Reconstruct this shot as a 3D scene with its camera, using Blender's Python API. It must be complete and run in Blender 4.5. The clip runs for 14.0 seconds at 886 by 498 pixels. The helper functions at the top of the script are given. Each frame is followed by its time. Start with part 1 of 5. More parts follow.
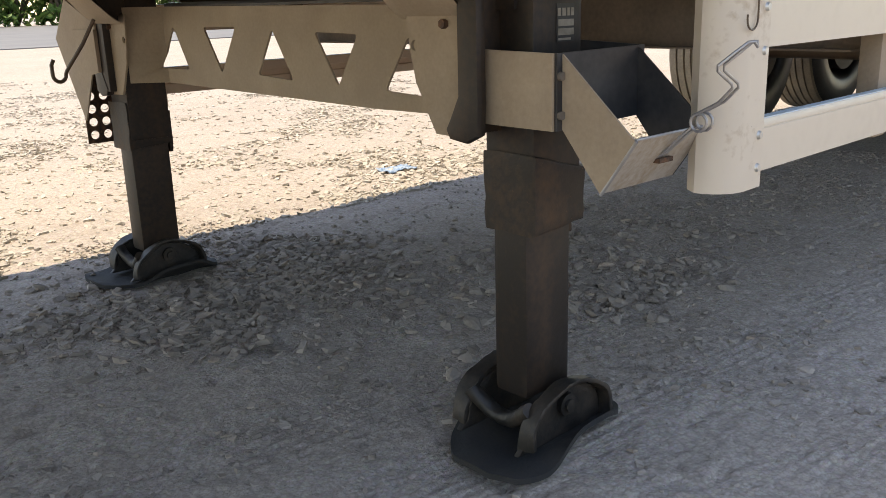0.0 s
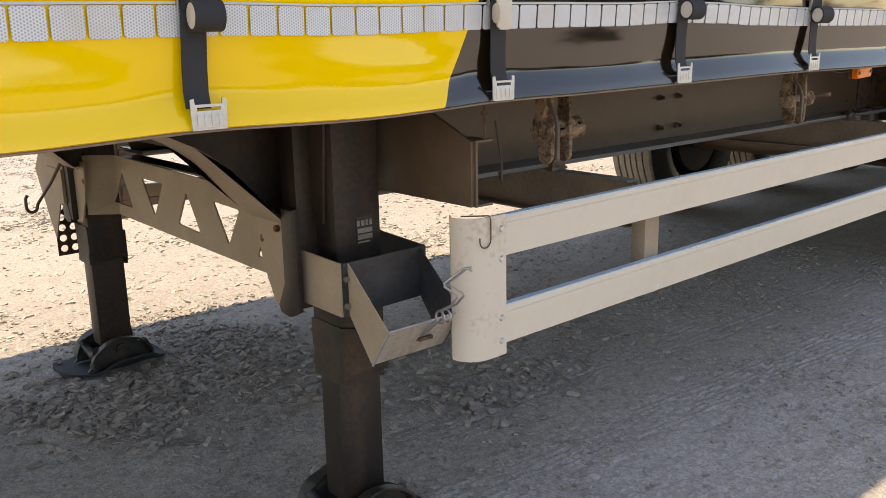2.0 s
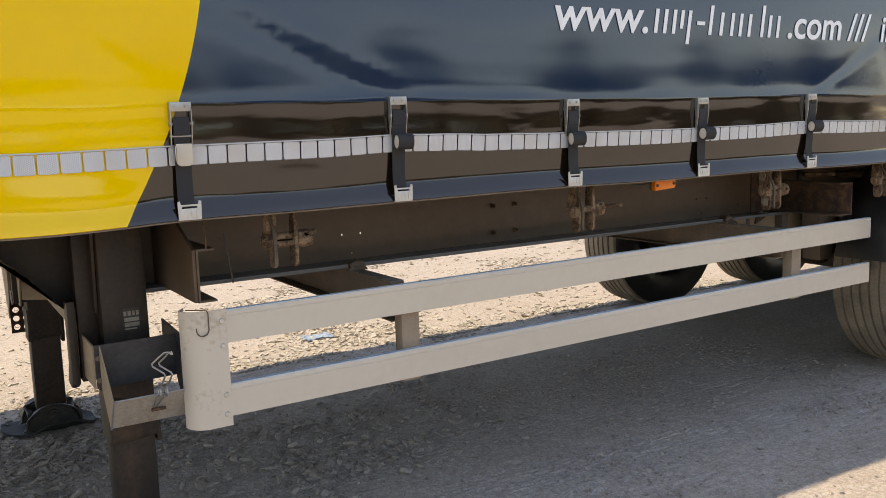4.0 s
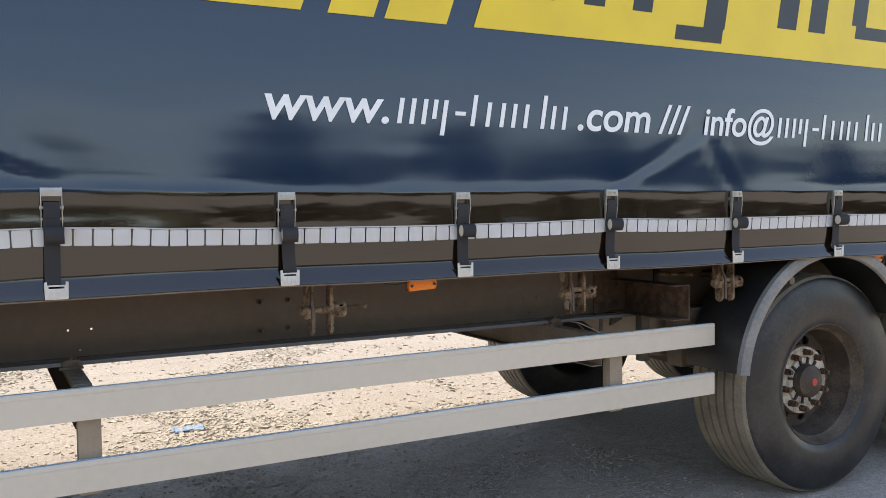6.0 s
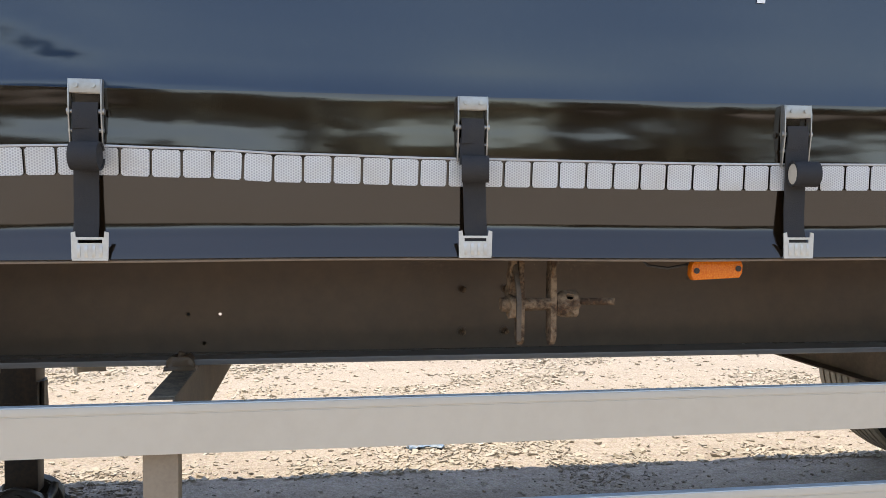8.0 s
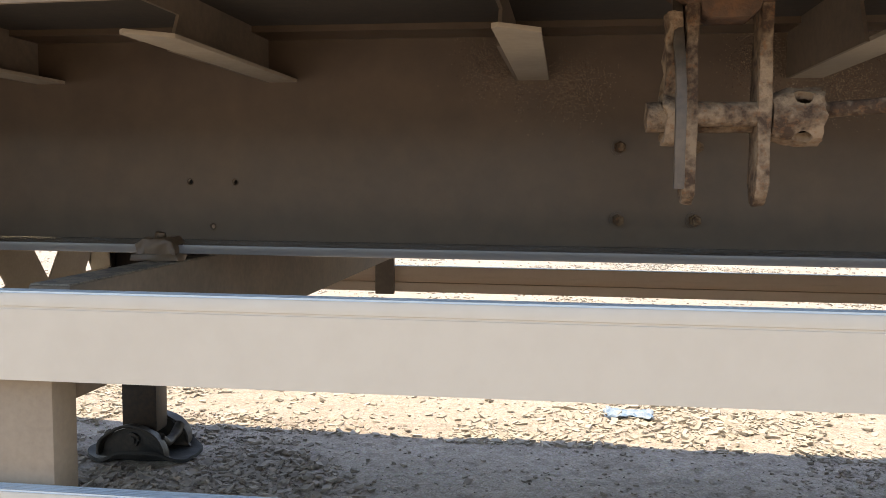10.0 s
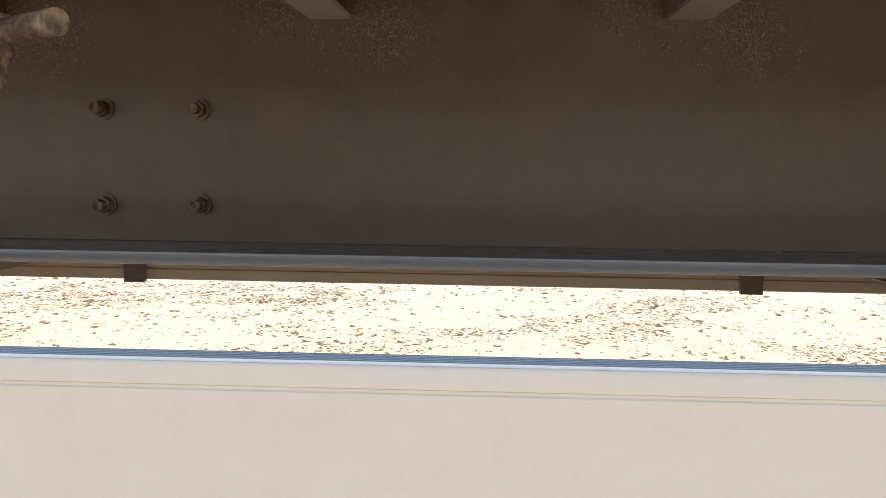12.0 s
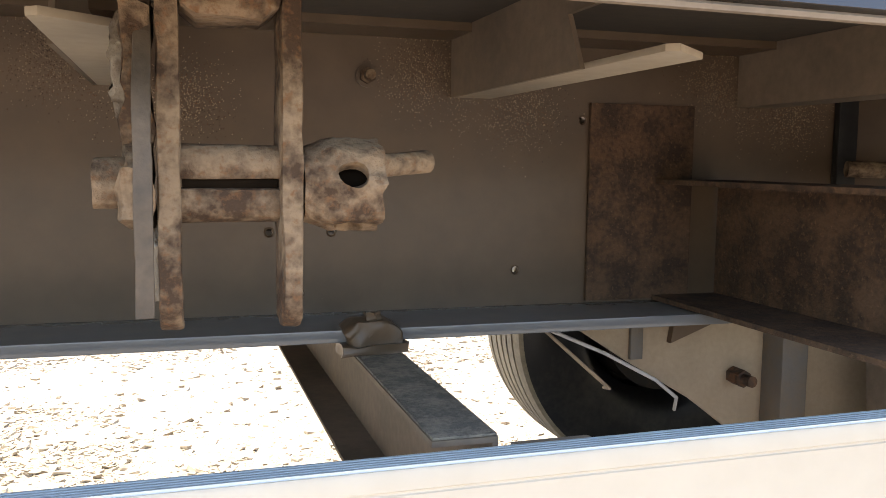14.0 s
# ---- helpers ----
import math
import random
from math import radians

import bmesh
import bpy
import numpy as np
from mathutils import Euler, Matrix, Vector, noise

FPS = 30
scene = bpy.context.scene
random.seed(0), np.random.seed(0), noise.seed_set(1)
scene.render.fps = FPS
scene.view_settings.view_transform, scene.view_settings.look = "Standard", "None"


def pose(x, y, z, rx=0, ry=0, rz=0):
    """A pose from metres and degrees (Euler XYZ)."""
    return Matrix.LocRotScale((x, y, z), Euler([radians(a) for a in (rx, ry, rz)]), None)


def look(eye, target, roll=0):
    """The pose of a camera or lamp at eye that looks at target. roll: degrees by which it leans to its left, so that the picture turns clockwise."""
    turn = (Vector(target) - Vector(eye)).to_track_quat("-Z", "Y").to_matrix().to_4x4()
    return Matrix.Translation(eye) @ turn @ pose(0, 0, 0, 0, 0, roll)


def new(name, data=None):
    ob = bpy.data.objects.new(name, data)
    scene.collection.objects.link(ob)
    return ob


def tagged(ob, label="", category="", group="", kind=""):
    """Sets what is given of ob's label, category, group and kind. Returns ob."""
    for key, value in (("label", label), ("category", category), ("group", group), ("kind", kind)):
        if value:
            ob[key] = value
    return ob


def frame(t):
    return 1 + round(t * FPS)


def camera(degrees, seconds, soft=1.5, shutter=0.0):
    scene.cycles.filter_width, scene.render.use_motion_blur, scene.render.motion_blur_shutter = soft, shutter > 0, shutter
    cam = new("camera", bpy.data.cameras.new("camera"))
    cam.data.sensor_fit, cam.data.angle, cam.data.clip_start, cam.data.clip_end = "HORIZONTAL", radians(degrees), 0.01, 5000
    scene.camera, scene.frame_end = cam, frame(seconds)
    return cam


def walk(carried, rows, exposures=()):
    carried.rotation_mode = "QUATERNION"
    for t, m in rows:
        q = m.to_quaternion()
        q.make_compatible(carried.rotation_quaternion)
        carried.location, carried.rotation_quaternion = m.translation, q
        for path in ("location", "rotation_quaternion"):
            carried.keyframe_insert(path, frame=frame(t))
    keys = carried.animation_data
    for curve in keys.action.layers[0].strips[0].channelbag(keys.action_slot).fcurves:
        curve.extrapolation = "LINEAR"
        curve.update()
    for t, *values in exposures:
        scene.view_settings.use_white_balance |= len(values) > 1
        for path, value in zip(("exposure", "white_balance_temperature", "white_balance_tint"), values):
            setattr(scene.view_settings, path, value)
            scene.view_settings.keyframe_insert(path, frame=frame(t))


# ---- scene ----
cam = camera(53.9, 14.0, soft=0.82)
PATH = [
    (0, (0.415, -0.66, 0.873), (1.717, 0.758, 0.332), -1.8),
    (0.5, (0.446, -0.657, 0.879), (1.704, 0.768, 0.257), -1.5),
    (1, (0.457, -0.718, 0.964), (1.7, 0.715, 0.331), -0.9),
    (1.5, (0.431, -1.008, 1.158), (1.668, 0.428, 0.52), -1.0),
    (2, (0.47, -1.341, 1.302), (1.734, 0.133, 0.823), -1.2),
    (2.5, (0.716, -1.533, 1.338), (1.96, -0.02, 0.932), -1.4),
    (3, (0.879, -1.792, 1.354), (2.051, -0.218, 0.966), -1.6),
    (3.5, (0.93, -2.112, 1.372), (2.0, -0.459, 1.026), -1.9),
    (4, (1.133, -2.354, 1.393), (2.176, -0.671, 1.113), -1.8),
    (4.2, (1.277, -2.434, 1.398), (2.311, -0.745, 1.121), -1.8),
    (6.3, (2.39, -2.713, 1.413), (3.328, -0.948, 1.33), -0.6),
    (6.5, (2.48, -2.598, 1.382), (3.412, -0.831, 1.296), -0.4),
    (7, (2.659, -2.364, 1.351), (3.338, -0.484, 1.273), -0.2),
    (7.5, (2.83, -2.018, 1.295), (3.182, -0.051, 1.232), -0.2),
    (8, (2.846, -1.618, 1.253), (3.131, 0.36, 1.171), 0.3),
    (8.5, (2.867, -1.234, 1.096), (3.104, 0.751, 1.035), 0.2),
    (8.7, (2.874, -1.135, 1.055), (3.049, 0.856, 0.994), 0.3),
    (10.8, (3.377, -0.618, 1.004), (2.973, 1.329, 0.789), 0.2),
    (11, (3.429, -0.588, 1.006), (3.083, 1.37, 0.789), 0.3),
    (11.5, (3.577, -0.514, 1.023), (3.344, 1.46, 0.806), 0.3),
    (12, (3.682, -0.386, 1.007), (3.552, 1.598, 0.792), 0.6),
    (12.5, (3.771, -0.347, 1.018), (4.072, 1.621, 0.826), 1.1),
    (12.7, (3.877, -0.36, 1.03), (4.284, 1.589, 0.835), 1.5),
    (13, (3.985, -0.368, 1.047), (4.539, 1.545, 0.86), 1.5),
    (13.5, (4.19, -0.386, 1.07), (4.766, 1.52, 0.884), 1.0),
    (14, (4.34, -0.396, 1.081), (4.926, 1.506, 0.882), 0.7),
]
walk(cam, [(t, look(eye, target, roll)) for t, eye, target, roll in PATH],
     exposures=[(0, 1.56, 9000, 16), (1.0, 1.57, 9400, 17), (1.5, 1.61, 9400, 17), (3, 1.25, 9300, 17), (4.2, 1.24, 9300, 17), (6.3, 1.40, 8200, 14), (7.0, 1.34, 8250, 14), (7.5, 1.47, 8300, 14), (8.7, 1.50, 8900, 16),
                (10.8, 2.10, 9100, 16), (11.5, 2.25, 9100, 16), (12, 1.95, 9300, 18), (13, 2.18, 9300, 18), (14, 2.63, 8900, 15)])

# ---------------------------------------------------------------- light
world = bpy.data.worlds.new("sky")
scene.world = world
world.use_nodes = True
wn = world.node_tree
sky = wn.nodes.new("ShaderNodeTexSky")
sky.sky_type = "NISHITA"
sky.sun_disc = False
SUN_FROM = Vector((-0.22, 0.114, 1.0)).normalized()
sky.sun_elevation = math.asin(SUN_FROM.z)
sky.sun_rotation = math.atan2(SUN_FROM.x, SUN_FROM.y)
sky.air_density = 1.0
sky.dust_density = 0.2
sky.ozone_density = 2.0
wn.nodes["Background"].inputs["Strength"].default_value = 0.15
wn.links.new(sky.outputs["Color"], wn.nodes["Background"].inputs["Color"])
sun_data = bpy.data.lights.new("sun", "SUN")
sun_data.energy = 2.15
sun_data.angle = radians(0.55)
sun_data.color = (0.955, 0.962, 0.885)
sun = new("sun", sun_data)
sun.matrix_world = Matrix.Translation((0, 0, 20)) @ SUN_FROM.to_track_quat("Z", "Y").to_matrix().to_4x4()


# ---------------------------------------------------------------- materials
def nodes_of(name):
    m = bpy.data.materials.new(name)
    m.use_nodes = True
    t = m.node_tree
    return m, t, t.nodes["Principled BSDF"]


def add(t, kind, **values):
    n = t.nodes.new(kind)
    for key, value in values.items():
        n.inputs[key.replace("_", " ")].default_value = value
    return n


def mixed(t, fac, a, b):
    """A colour between a and b by fac; a, b: colours or sockets."""
    n = t.nodes.new("ShaderNodeMix")
    n.data_type = "RGBA"
    if isinstance(fac, (int, float)):
        n.inputs[0].default_value = fac
    else:
        t.links.new(fac, n.inputs[0])
    for socket, value in ((n.inputs[6], a), (n.inputs[7], b)):
        if isinstance(value, tuple):
            socket.default_value = (*value, 1)
        else:
            t.links.new(value, socket)
    return n.outputs[2]


def ramp(t, fac, lo, hi):
    n = t.nodes.new("ShaderNodeMapRange")
    n.inputs[1].default_value, n.inputs[2].default_value = lo, hi
    t.links.new(fac, n.inputs[0])
    return n.outputs[0]


def math_node(t, op, a, b=None):
    n = t.nodes.new("ShaderNodeMath")
    n.operation = op
    for socket, value in zip(n.inputs, (a, b)):
        if value is None:
            continue
        if isinstance(value, (int, float)):
            socket.default_value = value
        else:
            t.links.new(value, socket)
    return n.outputs[0]


def noise_at(t, scale, detail=4.0, stretch=(1, 1, 1), rough=0.55):
    pos = t.nodes.new("ShaderNodeNewGeometry")
    mp = t.nodes.new("ShaderNodeMapping")
    mp.inputs["Scale"].default_value = stretch
    t.links.new(pos.outputs["Position"], mp.inputs["Vector"])
    n = add(t, "ShaderNodeTexNoise", Scale=scale, Detail=detail, Roughness=rough)
    t.links.new(mp.outputs["Vector"], n.inputs["Vector"])
    return n.outputs["Fac"]


def bumped(t, bsdf, height, strength, distance):
    b = add(t, "ShaderNodeBump", Strength=strength, Distance=distance)
    t.links.new(height, b.inputs["Height"])
    t.links.new(b.outputs["Normal"], bsdf.inputs["Normal"])
    return b


def worn(name, base, dust, lo=0.4, hi=0.75, rough=0.5, metal=0.0, coarse=3.0, fine=60.0, bump=0.15, stretch=(1, 1, 1), speck=None, speck_at=0.66, speck_soft=0.05):
    """A painted or bare surface with a veil of dust in patches, a fine grain and a little relief."""
    m, t, bsdf = nodes_of(name)
    big = noise_at(t, coarse, 6, stretch)
    small = noise_at(t, fine, 5)
    both = math_node(t, "ADD", math_node(t, "MULTIPLY", big, 0.65), math_node(t, "MULTIPLY", small, 0.35))
    colour = mixed(t, ramp(t, both, lo, hi), base, dust)
    if speck:
        spots = noise_at(t, fine * 1.3, 6, (1, 1, 1), 0.65)
        colour = mixed(t, ramp(t, spots, speck_at, speck_at + speck_soft), colour, speck)
    t.links.new(colour, bsdf.inputs["Base Color"])
    r = ramp(t, both, 0.2, 0.8)
    rr = t.nodes.new("ShaderNodeMapRange")
    rr.inputs[3].default_value, rr.inputs[4].default_value = max(rough - 0.12, 0.05), min(rough + 0.2, 1)
    t.links.new(r, rr.inputs[0])
    t.links.new(rr.outputs[0], bsdf.inputs["Roughness"])
    bsdf.inputs["Metallic"].default_value = metal
    bumped(t, bsdf, small, bump, 0.004)
    return m


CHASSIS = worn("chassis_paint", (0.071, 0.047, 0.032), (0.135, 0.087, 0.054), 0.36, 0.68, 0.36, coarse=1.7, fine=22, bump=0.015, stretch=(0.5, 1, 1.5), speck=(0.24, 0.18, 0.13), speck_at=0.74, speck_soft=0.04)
LEG = worn("black_leg_paint", (0.0120, 0.0080, 0.006), (0.062, 0.034, 0.019), 0.46, 0.70, 0.50, coarse=5, fine=70, bump=0.1, stretch=(1.6, 1.6, 0.3))
SLEEVE = worn("chipped_leg_paint", (0.012, 0.008, 0.006), (0.070, 0.038, 0.020), 0.45, 0.66, 0.55, coarse=9, fine=60, bump=0.3, speck=(0.19, 0.085, 0.036), speck_at=0.66, speck_soft=0.06)
FOOT = worn("caked_foot_steel", (0.012, 0.011, 0.010), (0.065, 0.047, 0.034), 0.44, 0.72, 0.5, coarse=11, fine=80, bump=0.35)
FOOT_PAN = worn("blue_black_pan_steel", (0.013, 0.0145, 0.0165), (0.040, 0.035, 0.030), 0.42, 0.72, 0.75, coarse=9, fine=90, bump=0.4)
FAR_RAIL = worn("dust_brown_planks", (0.62, 0.46, 0.33), (0.68, 0.52, 0.39), 0.35, 0.7, 0.55, coarse=3, fine=80, bump=0.08, stretch=(0.3, 1, 1))
DUSTY = worn("dust_coated_steel", (0.30, 0.226, 0.158), (0.41, 0.32, 0.23), 0.38, 0.7, 0.75, coarse=7, fine=120, bump=0.15)
POST_DUST = worn("dust_filmed_post", (0.25, 0.19, 0.138), (0.35, 0.275, 0.202), 0.38, 0.7, 0.7, coarse=7, fine=110, bump=0.12)
# flange dust, paled so its colour carries light bounced off the ground
LIP_BOUNCE_DUST = worn("bounce_paled_dust", (0.36, 0.292, 0.216), (0.46, 0.383, 0.29), 0.4, 0.7, 0.85, coarse=8, fine=70, bump=0.15)
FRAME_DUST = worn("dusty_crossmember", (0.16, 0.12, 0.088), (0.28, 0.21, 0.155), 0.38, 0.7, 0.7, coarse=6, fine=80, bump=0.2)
RUST = worn("rusted_steel", (0.040, 0.023, 0.016), (0.120, 0.066, 0.040), 0.42, 0.62, 0.8, coarse=12, fine=60, bump=0.7, speck=(0.18, 0.082, 0.038), speck_at=0.45, speck_soft=0.28)
PAWL_STEEL = worn("grey_pawl_steel", (0.066, 0.049, 0.036), (0.135, 0.098, 0.069), 0.40, 0.66, 0.6, metal=0.1, coarse=26, fine=140, bump=0.3)
MUD = worn("dried_pale_mud", (0.10, 0.072, 0.050), (0.235, 0.195, 0.152), 0.40, 0.56, 0.95, coarse=30, fine=150, bump=0.9)
HANGER_RUST = worn("dark_rusted_plate", (0.042, 0.023, 0.015), (0.125, 0.070, 0.042), 0.42, 0.60, 0.8, coarse=26, fine=150, bump=0.6, speck=(0.20, 0.115, 0.068), speck_at=0.57, speck_soft=0.2)
PALE_RUST = worn("dust_caked_rusty_steel", (0.052, 0.027, 0.014), (0.250, 0.171, 0.110), 0.43, 0.575, 0.9, coarse=22, fine=130, bump=0.8, speck=(0.165, 0.075, 0.032), speck_at=0.53, speck_soft=0.2)
FLANGE = worn("dust_filmed_flange_paint", (0.15, 0.155, 0.165), (0.21, 0.195, 0.18), 0.4, 0.8, 0.16, coarse=3, fine=30, bump=0.01, stretch=(0.3, 1, 1))
BEAM_TOP = worn("dusty_galvanised_top", (0.125, 0.112, 0.098), (0.265, 0.228, 0.182), 0.42, 0.58, 0.8, coarse=45, fine=220, bump=0.8)
CREAM = worn("cream_painted_aluminium", (0.605, 0.535, 0.445), (0.515, 0.44, 0.355), 0.42, 0.85, 0.40, coarse=2.0, fine=30, bump=0.02, stretch=(0.35, 1, 1), speck=(0.30, 0.23, 0.165), speck_at=0.78)
STAINED_CREAM = worn("dust_stained_cream_plate", (0.60, 0.525, 0.435), (0.40, 0.305, 0.215), 0.52, 0.66, 0.45, coarse=7, fine=60, bump=0.05, stretch=(1, 1, 0.6), speck=(0.22, 0.165, 0.115), speck_at=0.70, speck_soft=0.05)
# bare ribs whose cyan puts the sky's reflection into the base colour
RIB = worn("sky_tinted_aluminium", (0.56, 0.68, 0.76), (0.46, 0.54, 0.60), 0.4, 0.8, 0.30, metal=0.25, coarse=4, fine=90, bump=0.03, stretch=(0.2, 1, 1))
STEEL = worn("galvanised_sheet", (0.40, 0.40, 0.41), (0.30, 0.27, 0.24), 0.4, 0.75, 0.42, metal=0.7, coarse=9, fine=60, bump=0.05)
SCUFFED = worn("scuffed_dusty_sheet", (0.46, 0.42, 0.37), (0.34, 0.265, 0.19), 0.42, 0.62, 0.5, metal=0.35, coarse=16, fine=90, bump=0.08, stretch=(1, 0.25, 0.25))
# steel darkened so its colour holds the shade inside the crank holder
SHADE_STEEL = worn("shade_dark_sheet", (0.030, 0.031, 0.035), (0.085, 0.082, 0.080), 0.42, 0.75, 0.45, metal=0.2, coarse=9, fine=60, bump=0.05)
RATCHET = worn("zinc_plated_frame", (0.44, 0.43, 0.41), (0.34, 0.30, 0.26), 0.4, 0.75, 0.36, metal=0.85, coarse=24, fine=130, bump=0.05)
ZINC = worn("bright_zinc", (0.62, 0.62, 0.60), (0.48, 0.45, 0.41), 0.4, 0.8, 0.45, metal=0.85, coarse=20, fine=120, bump=0.05)
GALV_ARM = worn("weathered_galvanised_steel", (0.135, 0.125, 0.115), (0.185, 0.14, 0.10), 0.4, 0.65, 0.65, metal=0.1, coarse=12, fine=60, bump=0.35)
WEB = worn("black_webbing", (0.018, 0.018, 0.021), (0.05, 0.045, 0.042), 0.45, 0.8, 0.75, coarse=14, fine=400, bump=0.35)
RUBBER = worn("tyre_rubber", (0.012, 0.012, 0.0135), (0.052, 0.047, 0.043), 0.46, 0.74, 0.36, coarse=5, fine=50, bump=0.12)
TREAD = worn("dusty_tread_rubber", (0.13, 0.108, 0.085), (0.30, 0.245, 0.18), 0.35, 0.7, 0.85, coarse=6, fine=80, bump=0.2)
RIM = worn("dirty_wheel_steel", (0.055, 0.04, 0.029), (0.17, 0.125, 0.09), 0.42, 0.7, 0.6, metal=0.2, coarse=9, fine=80, bump=0.25)
HUB = worn("pale_hub_metal", (0.62, 0.56, 0.47), (0.24, 0.18, 0.12), 0.42, 0.66, 0.55, metal=0.3, coarse=18, fine=90, bump=0.25)
DARK = worn("black_plastic", (0.015, 0.015, 0.016), (0.055, 0.05, 0.045), 0.45, 0.8, 0.4, coarse=7, fine=60, bump=0.08)
# mudguard grey for the rim alone, paler to paint it as lit
GUARD_LIT = worn("lit_mudguard_rim", (0.16, 0.158, 0.155), (0.30, 0.28, 0.255), 0.4, 0.7, 0.5, coarse=5, fine=60, bump=0.08)
PLY = worn("dark_floor_underside", (0.05, 0.04, 0.032), (0.10, 0.078, 0.058), 0.4, 0.7, 0.85, coarse=4, fine=60, bump=0.1, stretch=(0.3, 1, 1))
RED = worn("red_hub_cap", (0.45, 0.06, 0.04), (0.3, 0.1, 0.07), 0.5, 0.8, 0.5, coarse=20)
LINER = worn("box_body_panel", (0.55, 0.55, 0.56), (0.45, 0.43, 0.4), 0.4, 0.8, 0.6)
PLATE = worn("type_plate_print", (0.26, 0.235, 0.195), (0.17, 0.145, 0.11), 0.4, 0.7, 0.6, coarse=30)
BLUE_SCRAP = worn("torn_plastic_film", (0.13, 0.23, 0.37), (0.36, 0.42, 0.48), 0.40, 0.62, 0.35, coarse=30, fine=90)
# near-black without gloss: shade inside openings given as a colour
HOLE_SHADE = worn("painted_hole_shade", (0.010, 0.007, 0.005), (0.022, 0.015, 0.010), rough=0.9)
HOLE_SHADE.node_tree.nodes["Principled BSDF"].inputs["Specular IOR Level"].default_value = 0.0
WHITE_PRINT = worn("white_print", (0.80, 0.81, 0.82), (0.72, 0.73, 0.74), 0.4, 0.8, 0.3, coarse=5)

m, t, b = nodes_of("orange_marker_lens")
g = noise_at(t, 260, 2)
t.links.new(mixed(t, ramp(t, g, 0.35, 0.7), (0.80, 0.155, 0.008), (0.91, 0.26, 0.022)), b.inputs["Base Color"])
b.inputs["Roughness"].default_value = 0.22
bumped(t, b, g, 0.4, 0.002)
ORANGE = m

m, t, b = nodes_of("reflective_tape")
pos = t.nodes.new("ShaderNodeNewGeometry")
sep = t.nodes.new("ShaderNodeSeparateXYZ")
t.links.new(pos.outputs["Position"], sep.inputs[0])
waves = None
for ang in (0.0, 2 * math.pi / 3, 4 * math.pi / 3):
    k = 2 * math.pi / 0.0044
    run = math_node(t, "ADD", math_node(t, "MULTIPLY", sep.outputs["X"], k * math.cos(ang)), math_node(t, "MULTIPLY", sep.outputs["Z"], k * math.sin(ang)))
    wave = math_node(t, "COSINE", run)
    waves = wave if waves is None else math_node(t, "ADD", waves, wave)
comb = ramp(t, waves, -1.4, 1.6)
grime = noise_at(t, 9, 5)
cell = mixed(t, comb, (0.66, 0.68, 0.70), (0.36, 0.38, 0.41))
t.links.new(mixed(t, math_node(t, "MULTIPLY", ramp(t, grime, 0.46, 0.75), 0.45), cell, (0.42, 0.36, 0.28)), b.inputs["Base Color"])
b.inputs["Roughness"].default_value = 0.3
b.inputs["Metallic"].default_value = 0.2
bumped(t, b, comb, 0.25, 0.001)
TAPE = m


def tarp_material():
    """Glossy PVC cloth: a yellow field that ends in a curve, the rest black with mirrored ground and sky tinted into
    it, with weld seams, creases and dust.
    """
    m, t, b = nodes_of("printed_pvc_cloth")
    pos = t.nodes.new("ShaderNodeNewGeometry")
    xyz = t.nodes.new("ShaderNodeSeparateXYZ")
    t.links.new(pos.outputs["Position"], xyz.inputs[0])
    x, z = xyz.outputs["X"], xyz.outputs["Z"]
    dz = math_node(t, "MAXIMUM", math_node(t, "SUBTRACT", 2.0, z), 0.0)
    edge = math_node(t, "ADD", x, math_node(t, "MULTIPLY", math_node(t, "MULTIPLY", dz, dz), 0.37))
    yellow = math_node(t, "LESS_THAN", edge, 1.886)
    grime = noise_at(t, 2.2, 6, (0.5, 1, 1.5))
    fine = noise_at(t, 45, 5)
    y_col = mixed(t, ramp(t, grime, 0.4, 0.8), (0.90, 0.565, 0.008), (0.82, 0.49, 0.012))
    # black cloth; its brown tint paints in the reflected sunlit ground
    k_col = mixed(t, ramp(t, grime, 0.4, 0.8), (0.0112, 0.0062, 0.0031), (0.0175, 0.0105, 0.0057))
    # the blue above z 1.472 paints the sky's reflection into the cloth
    field = mixed(t, ramp(t, grime, 0.35, 0.8), (0.0050, 0.0215, 0.052), (0.0078, 0.0250, 0.056))
    k_col = mixed(t, math_node(t, "GREATER_THAN", z, 1.472), k_col, field)
    col = mixed(t, yellow, k_col, y_col)
    dust = math_node(t, "MULTIPLY", ramp(t, fine, 0.5, 0.85), 0.008)
    t.links.new(mixed(t, dust, col, (0.33, 0.27, 0.2)), b.inputs["Base Color"])
    rr = t.nodes.new("ShaderNodeMapRange")
    rr.inputs[1].default_value, rr.inputs[2].default_value = 0.3, 0.75
    rr.inputs[3].default_value, rr.inputs[4].default_value = 0.07, 0.13
    t.links.new(grime, rr.inputs[0])
    t.links.new(rr.outputs[0], b.inputs["Roughness"])
    hem = math_node(t, "LESS_THAN", z, 1.206)
    low = math_node(t, "LESS_THAN", z, 1.472)
    t.links.new(math_node(t, "ADD", math_node(t, "ADD", 0.66, math_node(t, "MULTIPLY", low, 0.29)), math_node(t, "MULTIPLY", math_node(t, "ADD", hem, math_node(t, "MULTIPLY", yellow, -12.0)), 0.04)), b.inputs["Specular IOR Level"])
    crease = noise_at(t, 1.3, 3, (0.35, 1, 1.6))
    weave = noise_at(t, 700, 1)
    h = math_node(t, "ADD", math_node(t, "MULTIPLY", crease, 1.0), math_node(t, "MULTIPLY", weave, 0.004))
    ripple = noise_at(t, 5.0, 3, (0.4, 1, 1.5))
    streak = noise_at(t, 3.0, 2, (0.25, 1, 8.0))
